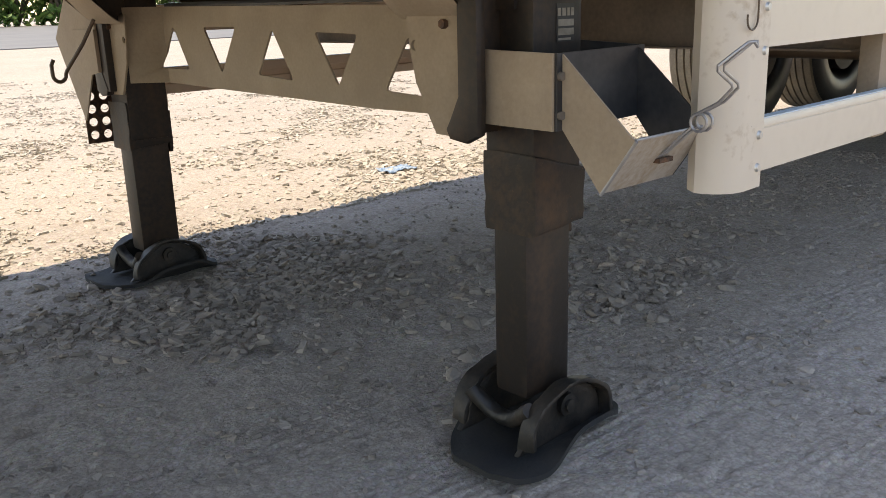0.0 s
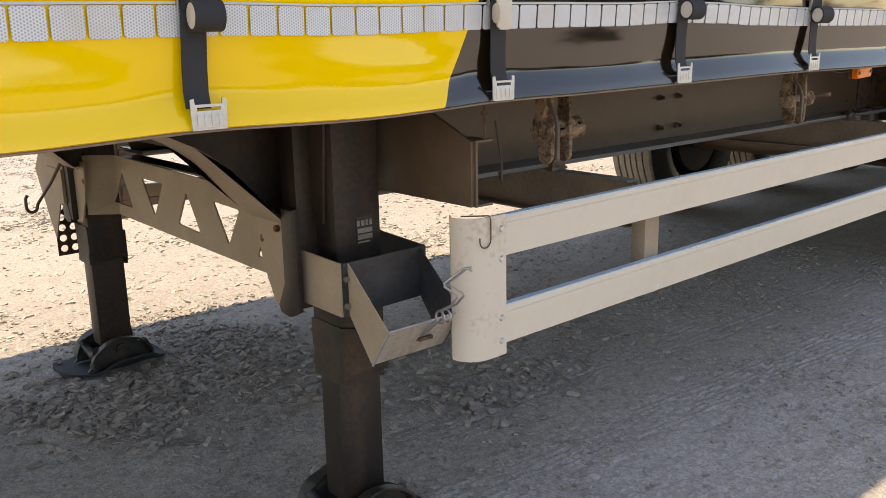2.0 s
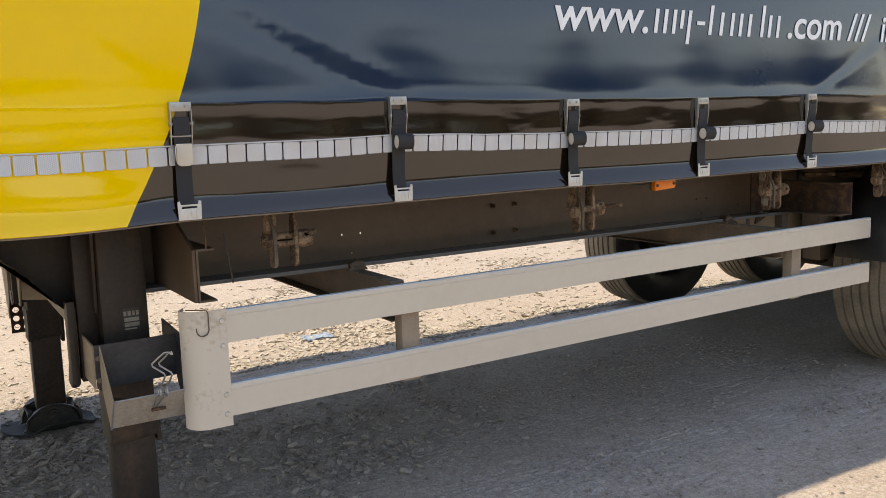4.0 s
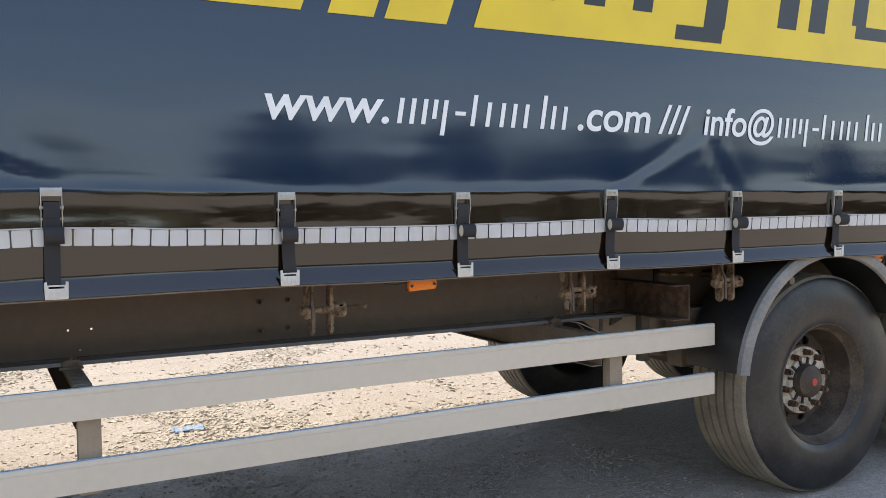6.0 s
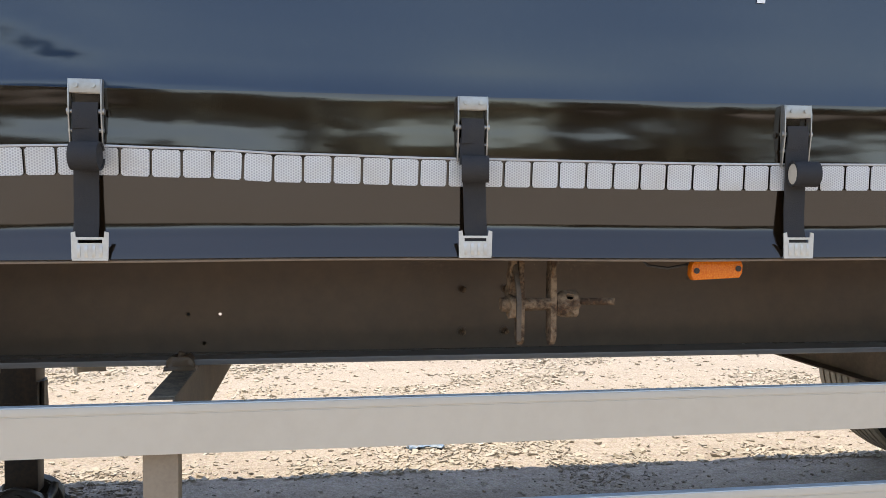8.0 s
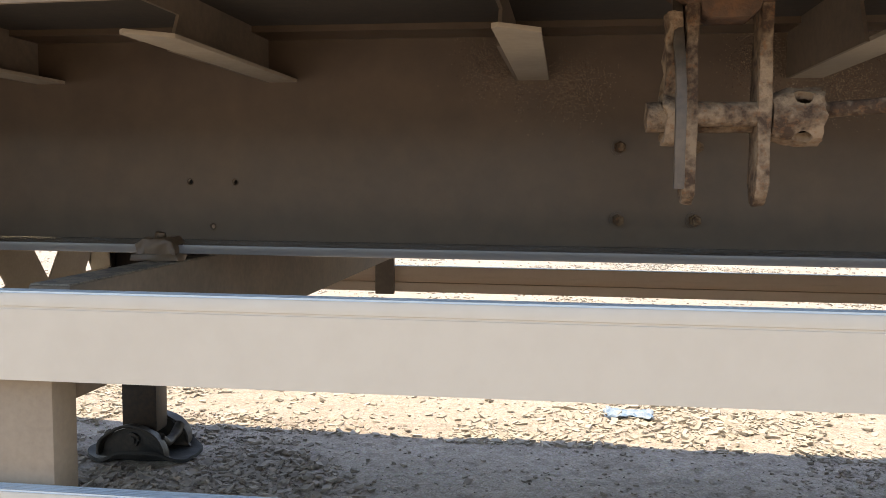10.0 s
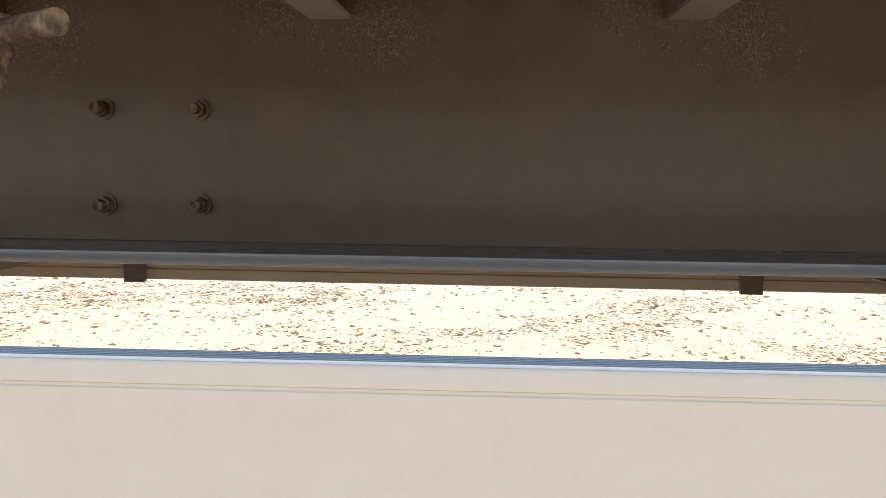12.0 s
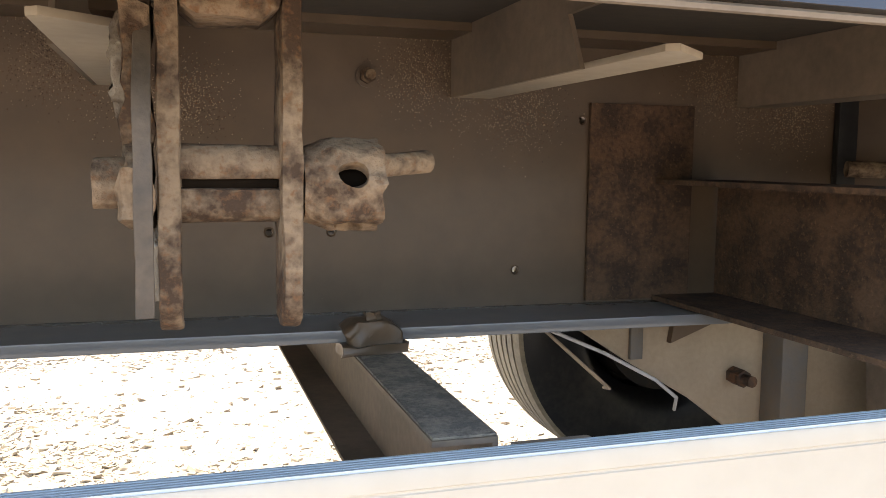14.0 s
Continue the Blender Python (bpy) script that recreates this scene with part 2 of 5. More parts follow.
    h = math_node(t, "ADD", h, math_node(t, "MULTIPLY", math_node(t, "MULTIPLY", ripple, low), 0.55))
    h = math_node(t, "ADD", h, math_node(t, "MULTIPLY", math_node(t, "MULTIPLY", streak, hem), 0.60))
    bumped(t, b, h, 0.10, 0.04)
    return m


TARP = tarp_material()

m, t, b = nodes_of("yellow_print")
g = noise_at(t, 4, 4)
t.links.new(mixed(t, ramp(t, g, 0.4, 0.8), (0.78, 0.55, 0.03), (0.70, 0.48, 0.03)), b.inputs["Base Color"])
b.inputs["Roughness"].default_value = 0.3
YELLOW_PRINT = m
DARK_PRINT = worn("dark_blue_print", (0.02, 0.023, 0.03), (0.03, 0.03, 0.035), 0.4, 0.8, 0.3)


def ground_material():
    """Crushed limestone trodden into pale dust: patches, wheel marks, grit at several sizes, shade between grains put
    in the colour.
    """
    m, t, b = nodes_of("crushed_limestone")
    pos = t.nodes.new("ShaderNodeNewGeometry")
    big = noise_at(t, 0.55, 6)
    mid = noise_at(t, 5.0, 6)
    streak = noise_at(t, 9.0, 5, (0.12, 1, 1))
    fine = noise_at(t, 95, 6, rough=0.7)
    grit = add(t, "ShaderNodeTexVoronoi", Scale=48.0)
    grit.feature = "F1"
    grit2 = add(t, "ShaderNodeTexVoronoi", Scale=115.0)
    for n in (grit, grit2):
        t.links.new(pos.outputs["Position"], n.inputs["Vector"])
    c = mixed(t, ramp(t, big, 0.35, 0.7), (0.428, 0.367, 0.315), (0.491, 0.430, 0.381))
    c = mixed(t, math_node(t, "MULTIPLY", ramp(t, mid, 0.45, 0.75), 0.6), c, (0.527, 0.470, 0.418))
    c = mixed(t, math_node(t, "MULTIPLY", ramp(t, streak, 0.5, 0.75), 0.35), c, (0.331, 0.273, 0.226))
    tone = mixed(t, 0.88, grit2.outputs["Color"], (0.455, 0.393, 0.340))
    stony = math_node(t, "MULTIPLY", ramp(t, mid, 0.3, 0.6), 0.45)
    c = mixed(t, stony, c, tone)
    # dark specks draw the small shadows of the grit into the colour
    c = mixed(t, math_node(t, "MULTIPLY", ramp(t, fine, 0.54, 0.66), 0.42), c, (0.214, 0.175, 0.142))
    # shade in the gaps between grains, painted into the base colour
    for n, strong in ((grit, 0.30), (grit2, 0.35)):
        gap_shade = math_node(t, "MULTIPLY", ramp(t, n.outputs["Distance"], 0.42, 0.72), strong)
        c = mixed(t, gap_shade, c, (0.180, 0.150, 0.125))
    crack = add(t, "ShaderNodeTexVoronoi", Scale=30.0)
    crack.feature = "DISTANCE_TO_EDGE"
    warp = t.nodes.new("ShaderNodeMapping")
    wob = add(t, "ShaderNodeTexNoise", Scale=22.0, Detail=3.0)
    t.links.new(pos.outputs["Position"], wob.inputs["Vector"])
    far = t.nodes.new("ShaderNodeVectorMath")
    far.operation = "MULTIPLY_ADD"
    far.inputs[1].default_value = (0.035, 0.035, 0.035)
    t.links.new(wob.outputs["Color"], far.inputs[0])
    t.links.new(pos.outputs["Position"], far.inputs[2])
    t.links.new(far.outputs[0], warp.inputs["Vector"])
    t.links.new(warp.outputs["Vector"], crack.inputs["Vector"])
    open_ = math_node(t, "SUBTRACT", 1.0, ramp(t, crack.outputs["Distance"], 0.0, 0.055))
    loose = ramp(t, noise_at(t, 2.4, 4), 0.46, 0.66)
    # cracks are darkened in the colour too, as if shaded inside
    c = mixed(t, math_node(t, "MULTIPLY", math_node(t, "MULTIPLY", open_, loose), 0.22), c, (0.130, 0.098, 0.079))
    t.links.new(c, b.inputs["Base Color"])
    b.inputs["Roughness"].default_value = 0.95
    b.inputs["Specular IOR Level"].default_value = 0.2
    lumps = math_node(t, "SUBTRACT", 1.0, grit.outputs["Distance"])
    lumps2 = math_node(t, "SUBTRACT", 1.0, grit2.outputs["Distance"])
    h = math_node(t, "ADD", math_node(t, "MULTIPLY", lumps, 0.22), math_node(t, "MULTIPLY", lumps2, 0.30))
    h = math_node(t, "ADD", h, math_node(t, "MULTIPLY", fine, 0.75))
    h = math_node(t, "ADD", h, math_node(t, "MULTIPLY", math_node(t, "MULTIPLY", open_, loose), -0.14))
    bumped(t, b, h, 0.85, 0.0075)
    return m


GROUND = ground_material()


def stone_material(name, dark, pale):
    m, t, b = nodes_of(name)
    geo = t.nodes.new("ShaderNodeNewGeometry")
    info = t.nodes.new("ShaderNodeObjectInfo")
    r = math_node(t, "FRACT", math_node(t, "ADD", geo.outputs["Random Per Island"], info.outputs["Random"]))
    c = mixed(t, r, dark, pale)
    warm = math_node(t, "GREATER_THAN", math_node(t, "FRACT", math_node(t, "MULTIPLY", r, 7.3)), 0.9)
    c = mixed(t, math_node(t, "MULTIPLY", warm, 0.35), c, (0.376, 0.278, 0.198))
    f = noise_at(t, 90, 5)
    t.links.new(mixed(t, math_node(t, "MULTIPLY", ramp(t, f, 0.4, 0.8), 0.4), c, (0.439, 0.381, 0.329)), b.inputs["Base Color"])
    b.inputs["Roughness"].default_value = 0.9
    bumped(t, b, f, 0.5, 0.004)
    return m


# one limestone in two tones: darkened for shade, paler for the sunlit yard
STONE = stone_material("shade_tone_limestone", (0.195, 0.167, 0.143), (0.379, 0.329, 0.284))
YARD_STONE = stone_material("sun_tone_limestone", (0.34, 0.305, 0.26), (0.50, 0.455, 0.395))
LEAF = worn("green_leaves", (0.045, 0.10, 0.018), (0.11, 0.19, 0.035), 0.35, 0.65, 0.55, coarse=1.2, fine=20)
BARK = worn("bark", (0.10, 0.075, 0.05), (0.17, 0.13, 0.09), rough=0.9, coarse=6)
STRIP_GREY = worn("far_grey_strip", (0.13, 0.13, 0.135), (0.20, 0.195, 0.19), 0.35, 0.7, 0.85, coarse=0.4, fine=8)


# ---------------------------------------------------------------- mesh helpers
def box(bm, x0, x1, y0, y1, z0, z1, bevel=0.0):
    vs = [bm.verts.new((x, y, z)) for x in (x0, x1) for y in (y0, y1) for z in (z0, z1)]
    fs = [bm.faces.new([vs[i] for i in q]) for q in ((0, 1, 3, 2), (4, 6, 7, 5), (0, 4, 5, 1), (2, 3, 7, 6), (0, 2, 6, 4), (1, 5, 7, 3))]
    if bevel:
        es = list({e for f in fs for e in f.edges})
        bmesh.ops.bevel(bm, geom=es, offset=bevel, segments=2, affect="EDGES", profile=0.6)


def prism(bm, points, axis, a0, a1, bevel=0.0):
    """A flat outline, pushed from a0 to a1 along an axis. The outline's two coordinates are the other axes in order."""
    def at(p, a):
        return {"x": (a, p[0], p[1]), "y": (p[0], a, p[1]), "z": (p[0], p[1], a)}[axis]
    lo, hi = [bm.verts.new(at(p, a0)) for p in points], [bm.verts.new(at(p, a1)) for p in points]
    fs = [bm.faces.new(lo[::-1]), bm.faces.new(hi)]
    n = len(points)
    fs += [bm.faces.new((lo[i], lo[(i + 1) % n], hi[(i + 1) % n], hi[i])) for i in range(n)]
    bmesh.ops.recalc_face_normals(bm, faces=fs)
    if bevel:
        es = list({e for f in fs[:2] for e in f.edges})
        bmesh.ops.bevel(bm, geom=es, offset=bevel, segments=2, affect="EDGES", profile=0.6)


def pierced(bm, outer, holes, axis, a0, a1):
    """A plate with openings right through it."""
    def at(p, a):
        return {"x": (a, p[0], p[1]), "y": (p[0], a, p[1]), "z": (p[0], p[1], a)}[axis]
    edges = []
    for ring in (outer, *holes):
        vs = [bm.verts.new(at(p, a0)) for p in ring]
        edges += [bm.edges.new((vs[i], vs[(i + 1) % len(vs)])) for i in range(len(vs))]
    faces = [f for f in bmesh.ops.triangle_fill(bm, edges=edges, use_beauty=True, use_dissolve=False)["geom"] if isinstance(f, bmesh.types.BMFace)]
    made = bmesh.ops.extrude_face_region(bm, geom=faces)["geom"]
    d = {"x": (a1 - a0, 0, 0), "y": (0, a1 - a0, 0), "z": (0, 0, a1 - a0)}[axis]
    bmesh.ops.translate(bm, verts=[v for v in made if isinstance(v, bmesh.types.BMVert)], vec=d)
    bmesh.ops.recalc_face_normals(bm, faces=bm.faces[:])


def rod(bm, p0, p1, r, seg=14, r2=None):
    p0, p1 = Vector(p0), Vector(p1)
    q = (p1 - p0).to_track_quat("Z", "Y").to_matrix().to_4x4()
    bmesh.ops.create_cone(bm, cap_ends=True, segments=seg, radius1=r, radius2=r if r2 is None else r2, depth=(p1 - p0).length,
                          matrix=Matrix.Translation((p0 + p1) / 2) @ q)


def wire(bm, points, r, seg=8):
    """A round bar along a line of points."""
    pts = [Vector(p) for p in points]
    rings, up = [], None
    for i, p in enumerate(pts):
        d = (pts[min(i + 1, len(pts) - 1)] - pts[max(i - 1, 0)]).normalized()
        up = d.orthogonal().normalized() if up is None else (up - d * up.dot(d)).normalized()
        side = d.cross(up)
        rings.append([bm.verts.new(p + r * (math.cos(a) * up + math.sin(a) * side)) for a in (2 * math.pi * k / seg for k in range(seg))])
    for a, c in zip(rings, rings[1:]):
        for k in range(seg):
            bm.faces.new((a[k], a[(k + 1) % seg], c[(k + 1) % seg], c[k]))
    bm.faces.new(rings[0][::-1]), bm.faces.new(rings[-1])


def spun(bm, profile, centre, seg=64):
    """A ring turned about the y axis: profile of (radius, y)."""
    rings = []
    for k in range(seg):
        a = 2 * math.pi * k / seg
        rings.append([bm.verts.new((centre[0] + r * math.cos(a), centre[1] + y, centre[2] + r * math.sin(a))) for r, y in profile])
    for k in range(seg):
        a, c = rings[k], rings[(k + 1) % seg]
        for i in range(len(profile) - 1):
            bm.faces.new((a[i], a[i + 1], c[i + 1], c[i]))
    bmesh.ops.recalc_face_normals(bm, faces=bm.faces[:])


def rough_up(bm, amp, scale, cuts=2):
    """Breaks clean faces into a lumpy, corroded surface."""
    bmesh.ops.triangulate(bm, faces=[f for f in bm.faces if len(f.verts) > 4])
    bmesh.ops.subdivide_edges(bm, edges=[e for e in bm.edges if e.calc_length() > 0.008], cuts=cuts, use_grid_fill=True)
    for v in bm.verts:
        n = noise.noise_vector(v.co * scale) * amp + noise.noise_vector(v.co * scale * 2.7) * amp * 0.4
        v.co += n


def circle(cx, cy, r, n=14):
    return [(cx + r * math.cos(2 * math.pi * k / n), cy + r * math.sin(2 * math.pi * k / n)) for k in range(n)]


def mesh_of(name, bm, material, smooth=40):
    me = bpy.data.meshes.new(name)
    bm.normal_update()
    bm.to_mesh(me)
    bm.free()
    me.materials.append(material)
    if smooth:
        me.polygons.foreach_set("use_smooth", [True] * len(me.polygons))
        me.set_sharp_from_angle(angle=radians(smooth))
    return me


def part(name, bm, material, parent, label="", smooth=40):
    ob = new(name, mesh_of(name, bm, material, smooth))
    ob.parent = parent
    return tagged(ob, label)


def empty(name, at=(0, 0, 0), parent=None):
    ob = new(name)
    ob.location = at
    ob.parent = parent
    ob.empty_display_size = 0.1
    return ob


# ---------------------------------------------------------------- the ground
def ground_height(x, y):
    """Low swells, a trodden crust with pits, ridged tread marks that run along the trailer."""
    v = Vector((x, y, 0))
    near = max(0.0, 1 - max(abs(x - 2.5) - 4, abs(y - 1) - 4, 0) / 20)
    h = 0.012 * noise.noise(v * 0.9)
    if near <= 0:
        return h
    h += near * 0.006 * noise.noise(v * 4.1)
    if -0.6 < x < 5.8 and -1.3 < y < 3.2:
        n1, n2 = noise.noise(v * 13), noise.noise(v * 29)
        h += 0.0050 * n1 + 0.0024 * n2 - 0.018 * max(0.0, noise.noise(v * 19 + Vector((7, 3, 0))) - 0.22)
    for middle, slope, width, pitch, high in ((-0.05, -0.075, 0.20, 225, 0.007), (-0.46, -0.06, 0.13, 205, 0.004), (0.42, -0.09, 0.12, 215, 0.014), (0.78, -0.04, 0.13, 190, 0.014), (1.35, 0.02, 0.20, 120, 0.012)):
        d = y - middle - slope * (x - 1.7)
        band = math.exp(-(d / width) ** 4)
        if band > 0.03:
            ridge = max(0.0, math.sin((d + 0.011 * noise.noise(v * 1.6) + 0.003 * noise.noise(v * 9)) * pitch)) ** 0.7 * (0.65 + 0.55 * noise.noise(v * 11))
            lug = 0.8 + 0.2 * math.sin(x * 70 + 30 * d)
            h += near * band * 0.52 * (high * ridge * lug * max(0.0, 0.85 + 0.6 * noise.noise(v * 1.6)) - 0.4 * high)
    return h


def ground_lines(lo, hi, step, far):
    mid = list(np.arange(lo, hi + 1e-6, step))
    out, s, a = [], step, mid[-1]
    while a < far:
        s *= 1.35
        a += s
        out.append(a)
    back = [lo - (a - hi) for a in out][::-1]
    return back + mid + out


def ground():
    xs = sorted(set(ground_lines(-1.2, 6.4, 0.026, 900)) | set(np.arange(-0.2, 4.4, 0.0163)))
    ys = sorted(set(ground_lines(-1.4, 4.6, 0.035, 900)) | set(np.arange(-0.8, 1.0, 0.0055)) | set(np.arange(1.0, 2.7, 0.0142)))
    verts = [(x, y, ground_height(x, y)) for y in ys for x in xs]
    n = len(xs)
    faces = [(j * n + i, j * n + i + 1, (j + 1) * n + i + 1, (j + 1) * n + i) for j in range(len(ys) - 1) for i in range(n - 1)]
    me = bpy.data.meshes.new("ground")
    me.from_pydata(verts, [], faces)
    me.materials.append(GROUND)
    me.polygons.foreach_set("use_smooth", [True] * len(faces))
    tagged(new("ground", me), "pale dusty yard of crushed limestone with wheel marks", "ground", kind="structure")
    # a flat grey strip across the far yard
    bm = bmesh.new()
    box(bm, -200, 260, 26, 88, -0.04, 0.03)
    road = new("road", mesh_of("road", bm, STRIP_GREY))
    tagged(road, "flat grey strip beyond the gravel yard", "road", kind="structure")


ground()

# ---------------------------------------------------------------- the trailer
WEB_Y, FLANGE_Y, FLANGE_Z = 0.612, 0.502, 0.889
Y_FAR = 2.55
CLIP_X = [-0.25, 0.43, 1.11, 1.783, 2.443, 3.133, 3.783, 4.453, 5.133, 5.783, 6.45, 7.12, 7.79]
trailer = empty("semi_trailer", (3.0, 1.275, 0.0))
tagged(trailer, "curtain-sided semi-trailer in black and yellow standing on its landing legs", "trailer")
trailer_shift = Matrix.Translation((-3.0, -1.275, 0))


def sub(name, parent=None):
    """A part of the trailer that has pieces of its own: an Empty at the world's origin under the trailer."""
    ob = new(name)
    ob.parent = parent or trailer
    ob.matrix_parent_inverse = (parent or trailer).matrix_basis.inverted()
    ob.empty_display_size = 0.1
    return ob


def piece(name, bm, material, parent=None, label="", smooth=40):
    """A mesh in world coordinates under the trailer or under one of its parts."""
    ob = part(name, bm, material, parent or trailer, label, smooth)
    ob.matrix_parent_inverse = (parent or trailer).matrix_world.inverted() if parent is None else Matrix()
    return ob


trailer.matrix_basis = Matrix.Translation((3.0, 1.275, 0.0))
bpy.context.view_layer.update()


# the cloth
def tarp_y(x, z):
    """How far the cloth stands from its plane: pulled in at the straps, bellied between, its hem rolled out."""
    near = min(abs(x - c) for c in CLIP_X)
    pull = math.exp(-(near / 0.13) ** 2)
    if z < 1.215:
        q = max(0.0, (z - 1.16) / 0.055)
        base = -0.009 + 0.025 * (0.55 * q + 0.45 * q * q * (3 - 2 * q))
    elif z < 1.36:
        base = 0.016 - 0.012 * (z - 1.215) / 0.145
    elif z < 1.43:
        base = 0.004 + 0.0014 * (z - 1.36) / 0.07
    elif z < 1.47:
        base = 0.0054 - 0.0026 * (z - 1.43) / 0.04
    else:
        base = 0.0028 + 0.0020 * min(1.0, (z - 1.47) / 0.030) + min(z - 1.47, 0.9) * 0.022
    soft = 0.004 * noise.noise(Vector((x * 1.7, z * 3.0, 3.1))) + (0.0012 if z < 1.36 else 0.0020) * noise.noise(Vector((x * 1.9, z * 17.0, 7.7)))
    fold = 0.0012 * math.sin(x * 19) * math.exp(-((z - 1.42) / 0.05) ** 2) * (1 - pull)
    for cx, run in ((2.443, -2.1), (4.453, 1.9), (1.783, -1.3), (5.133, -0.65)):
        up = z - 1.47
        if 0 < up < 0.45:
            d = (x - cx - run * up) / (1 + run * run) ** 0.5
            fold += (0.0045 * math.exp(-(d / 0.022) ** 2) - 0.0025 * math.exp(-((d - 0.035) / 0.03) ** 2)) * min(1.0, up * 12) * (1 - up / 0.45)
    low = max(0.0, min(1.0, (1.56 - z) / 0.1))
    billow = 0.004 * noise.noise(Vector((x * 1.1, 4.2, 0.0))) * max(0.0, min(1.0, (1.37 - z) / 0.10)) * (1 - pull)
    # the skirt of the first bays hangs slack and bellies out
    slack = 0.0
    if x < 2.443 and z < 1.37:
        left = max((c for c in CLIP_X if c <= x), default=-0.93)
        u = (x - left) / 0.675
        swell = math.sin(math.pi * min(1.0, max(0.0, u))) ** 2
        tall = math.exp(-((z - 1.215) / 0.062) ** 2) * (1 if z > 1.215 else 0.55 + 0.45 * (z - 1.16) / 0.055)
        fade = 0.35 if x > 1.783 else 1.0
        slack = -fade * (0.017 * swell * tall + 0.0028 * (1 - abs(2 * u - 1)) * math.sin((z - 1.16) * 48 + x * 11 + 2.0 * noise.noise(Vector((x * 3, z * 6, 1.0)))) * tall)
        slack -= fade * 0.0025 * math.exp(-((near - 0.09) / 0.06) ** 2) * math.sin((z - 1.2) * 70 + near * 40) * tall
    drawn = max(0.0, min(1.0, (1.75 - z) / 0.3))
    return base + billow + slack + (soft * (0.12 + 0.88 * low) + fold) + 0.005 * pull * drawn


TAPE_LIFT = ((0.0, 0.0), (1.3, 0.0), (1.78, 0.003), (2.16, 0.005), (2.44, 0.012), (2.62, 0.008), (2.80, 0.001), (3.1, -0.003), (3.6, -0.006), (4.05, -0.003), (4.44, 0.005), (4.9, -0.003), (5.8, 0.0))
HEM_LIFT = ((0.0, 0.001), (1.6, 0.001), (1.95, 0.006), (2.3, 0.009), (3.9, 0.010), (4.75, 0.006), (5.8, 0.008))


def between(knots, x):
    for (x0, a), (x1, c) in zip(knots, knots[1:]):
        if x < x1:
            u = max(0.0, (x - x0) / (x1 - x0))
            return a + (c - a) * u * u * (3 - 2 * u)
    return knots[-1][1]


def tarp_z(x, z):
    """How far the cloth hangs above or below its lines: pulled up at some straps, sagging between others."""
    if z >= 1.70:
        return 0.0
    sag = 0.0
    if x < 1.783:
        left = max((c for c in CLIP_X if c <= x), default=-0.93)
        sag = -0.007 * math.sin(math.pi * min(1.0, max(0.0, (x - left) / 0.675))) ** 2
    hem = between(HEM_LIFT, x) + sag + 0.0022 * math.sin(x * 4.7 + 0.6) + 0.002 * noise.noise(Vector((x * 1.1, 0, 0)))
    tape = between(TAPE_LIFT, x) + 0.5 * sag + 0.001 * noise.noise(Vector((x * 2.3, 0, 5.0)))
    low = max(0.0, min(1.0, (1.325 - z) / 0.11))
    return (hem * low + tape * (1 - low)) * min(1.0, (1.70 - z) / 0.2)


def side_cloth():
    xs = [-2.0 + 0.035 * i for i in range(int(13.0 / 0.035))]
    zs = [1.16, 1.168, 1.178, 1.19, 1.2, 1.21, 1.215, 1.23, 1.25, 1.275, 1.295, 1.32, 1.34, 1.358, 1.365, 1.385, 1.41, 1.435, 1.455, 1.47, 1.476, 1.482, 1.5, 1.52, 1.54, 1.565, 1.59, 1.62, 1.65, 1.68, 1.715,
          1.75, 1.79, 1.84, 1.9, 1.97, 2.05, 2.2, 2.4, 2.7, 3.1, 3.5, 3.9]
    bm = bmesh.new()
    grid = [[bm.verts.new((x, tarp_y(x, z), z + tarp_z(x, z))) for x in xs] for z in zs]
    # the hem turns under and back up
    inner = [bm.verts.new((x, tarp_y(x, 1.16) + 0.010, 1.156 + tarp_z(x, 1.156))) for x in xs]
    back = [bm.verts.new((x, tarp_y(x, 1.16) + 0.018, 1.18 + tarp_z(x, 1.156))) for x in xs]
    rows = [back, inner] + grid
    for a, c in zip(rows, rows[1:]):
        for i in range(len(xs) - 1):
            bm.faces.new((a[i], a[i + 1], c[i + 1], c[i]))
    return bm


curtain = sub("side_curtain")
piece("cloth", side_cloth(), TARP, curtain, "glossy black and yellow tarpaulin with a rolled hem", smooth=60)


def on_cloth(bm, lift):
    """Lays a flat figure drawn in x and z onto the cloth."""
    for v in bm.verts:
        v.co.y = tarp_y(v.co.x, v.co.z) - lift + v.co.y
        v.co.z += tarp_z(v.co.x, v.co.z)
    return bm


# worn pale edge under the hem
bm = bmesh.new()
wire(bm, [(-2.0 + 0.07 * i, tarp_y(-2.0 + 0.07 * i, 1.16) + 0.006, 1.1555 + tarp_z(-2.0 + 0.07 * i, 1.156)) for i in range(185)], 0.0027, 6)
piece("hem_edge", bm, FRAME_DUST, curtain, "dust-pale worn edge of the hem")

# the welt above the tape
bm = bmesh.new()
wire(bm, [(-2.0 + 0.07 * i, tarp_y(-2.0 + 0.07 * i, 1.358) - 0.003, 1.3585 + tarp_z(-2.0 + 0.07 * i, 1.358)) for i in range(185)], 0.0022, 6)
piece("welt", bm, LINER, curtain, "thin pale weld seam")


def flat_figure(points, depth=0.0012):
    bm = bmesh.new()
    prism(bm, points, "y", 0.0, depth)
    return bm


def letters(text, x0, x1, z0, size, shear=0.18):
    cu = bpy.data.curves.new("lettering", "FONT")
    cu.body, cu.size, cu.shear, cu.extrude, cu.offset = text, size, shear, 0.0006, 0.0022
    ob = bpy.data.objects.new("lettering", cu)
    scene.collection.objects.link(ob)
    bpy.context.view_layer.update()
    me = bpy.data.meshes.new_from_object(ob.evaluated_get(bpy.context.evaluated_depsgraph_get()))
    bpy.data.objects.remove(ob)
    bm = bmesh.new()
    bm.from_mesh(me)
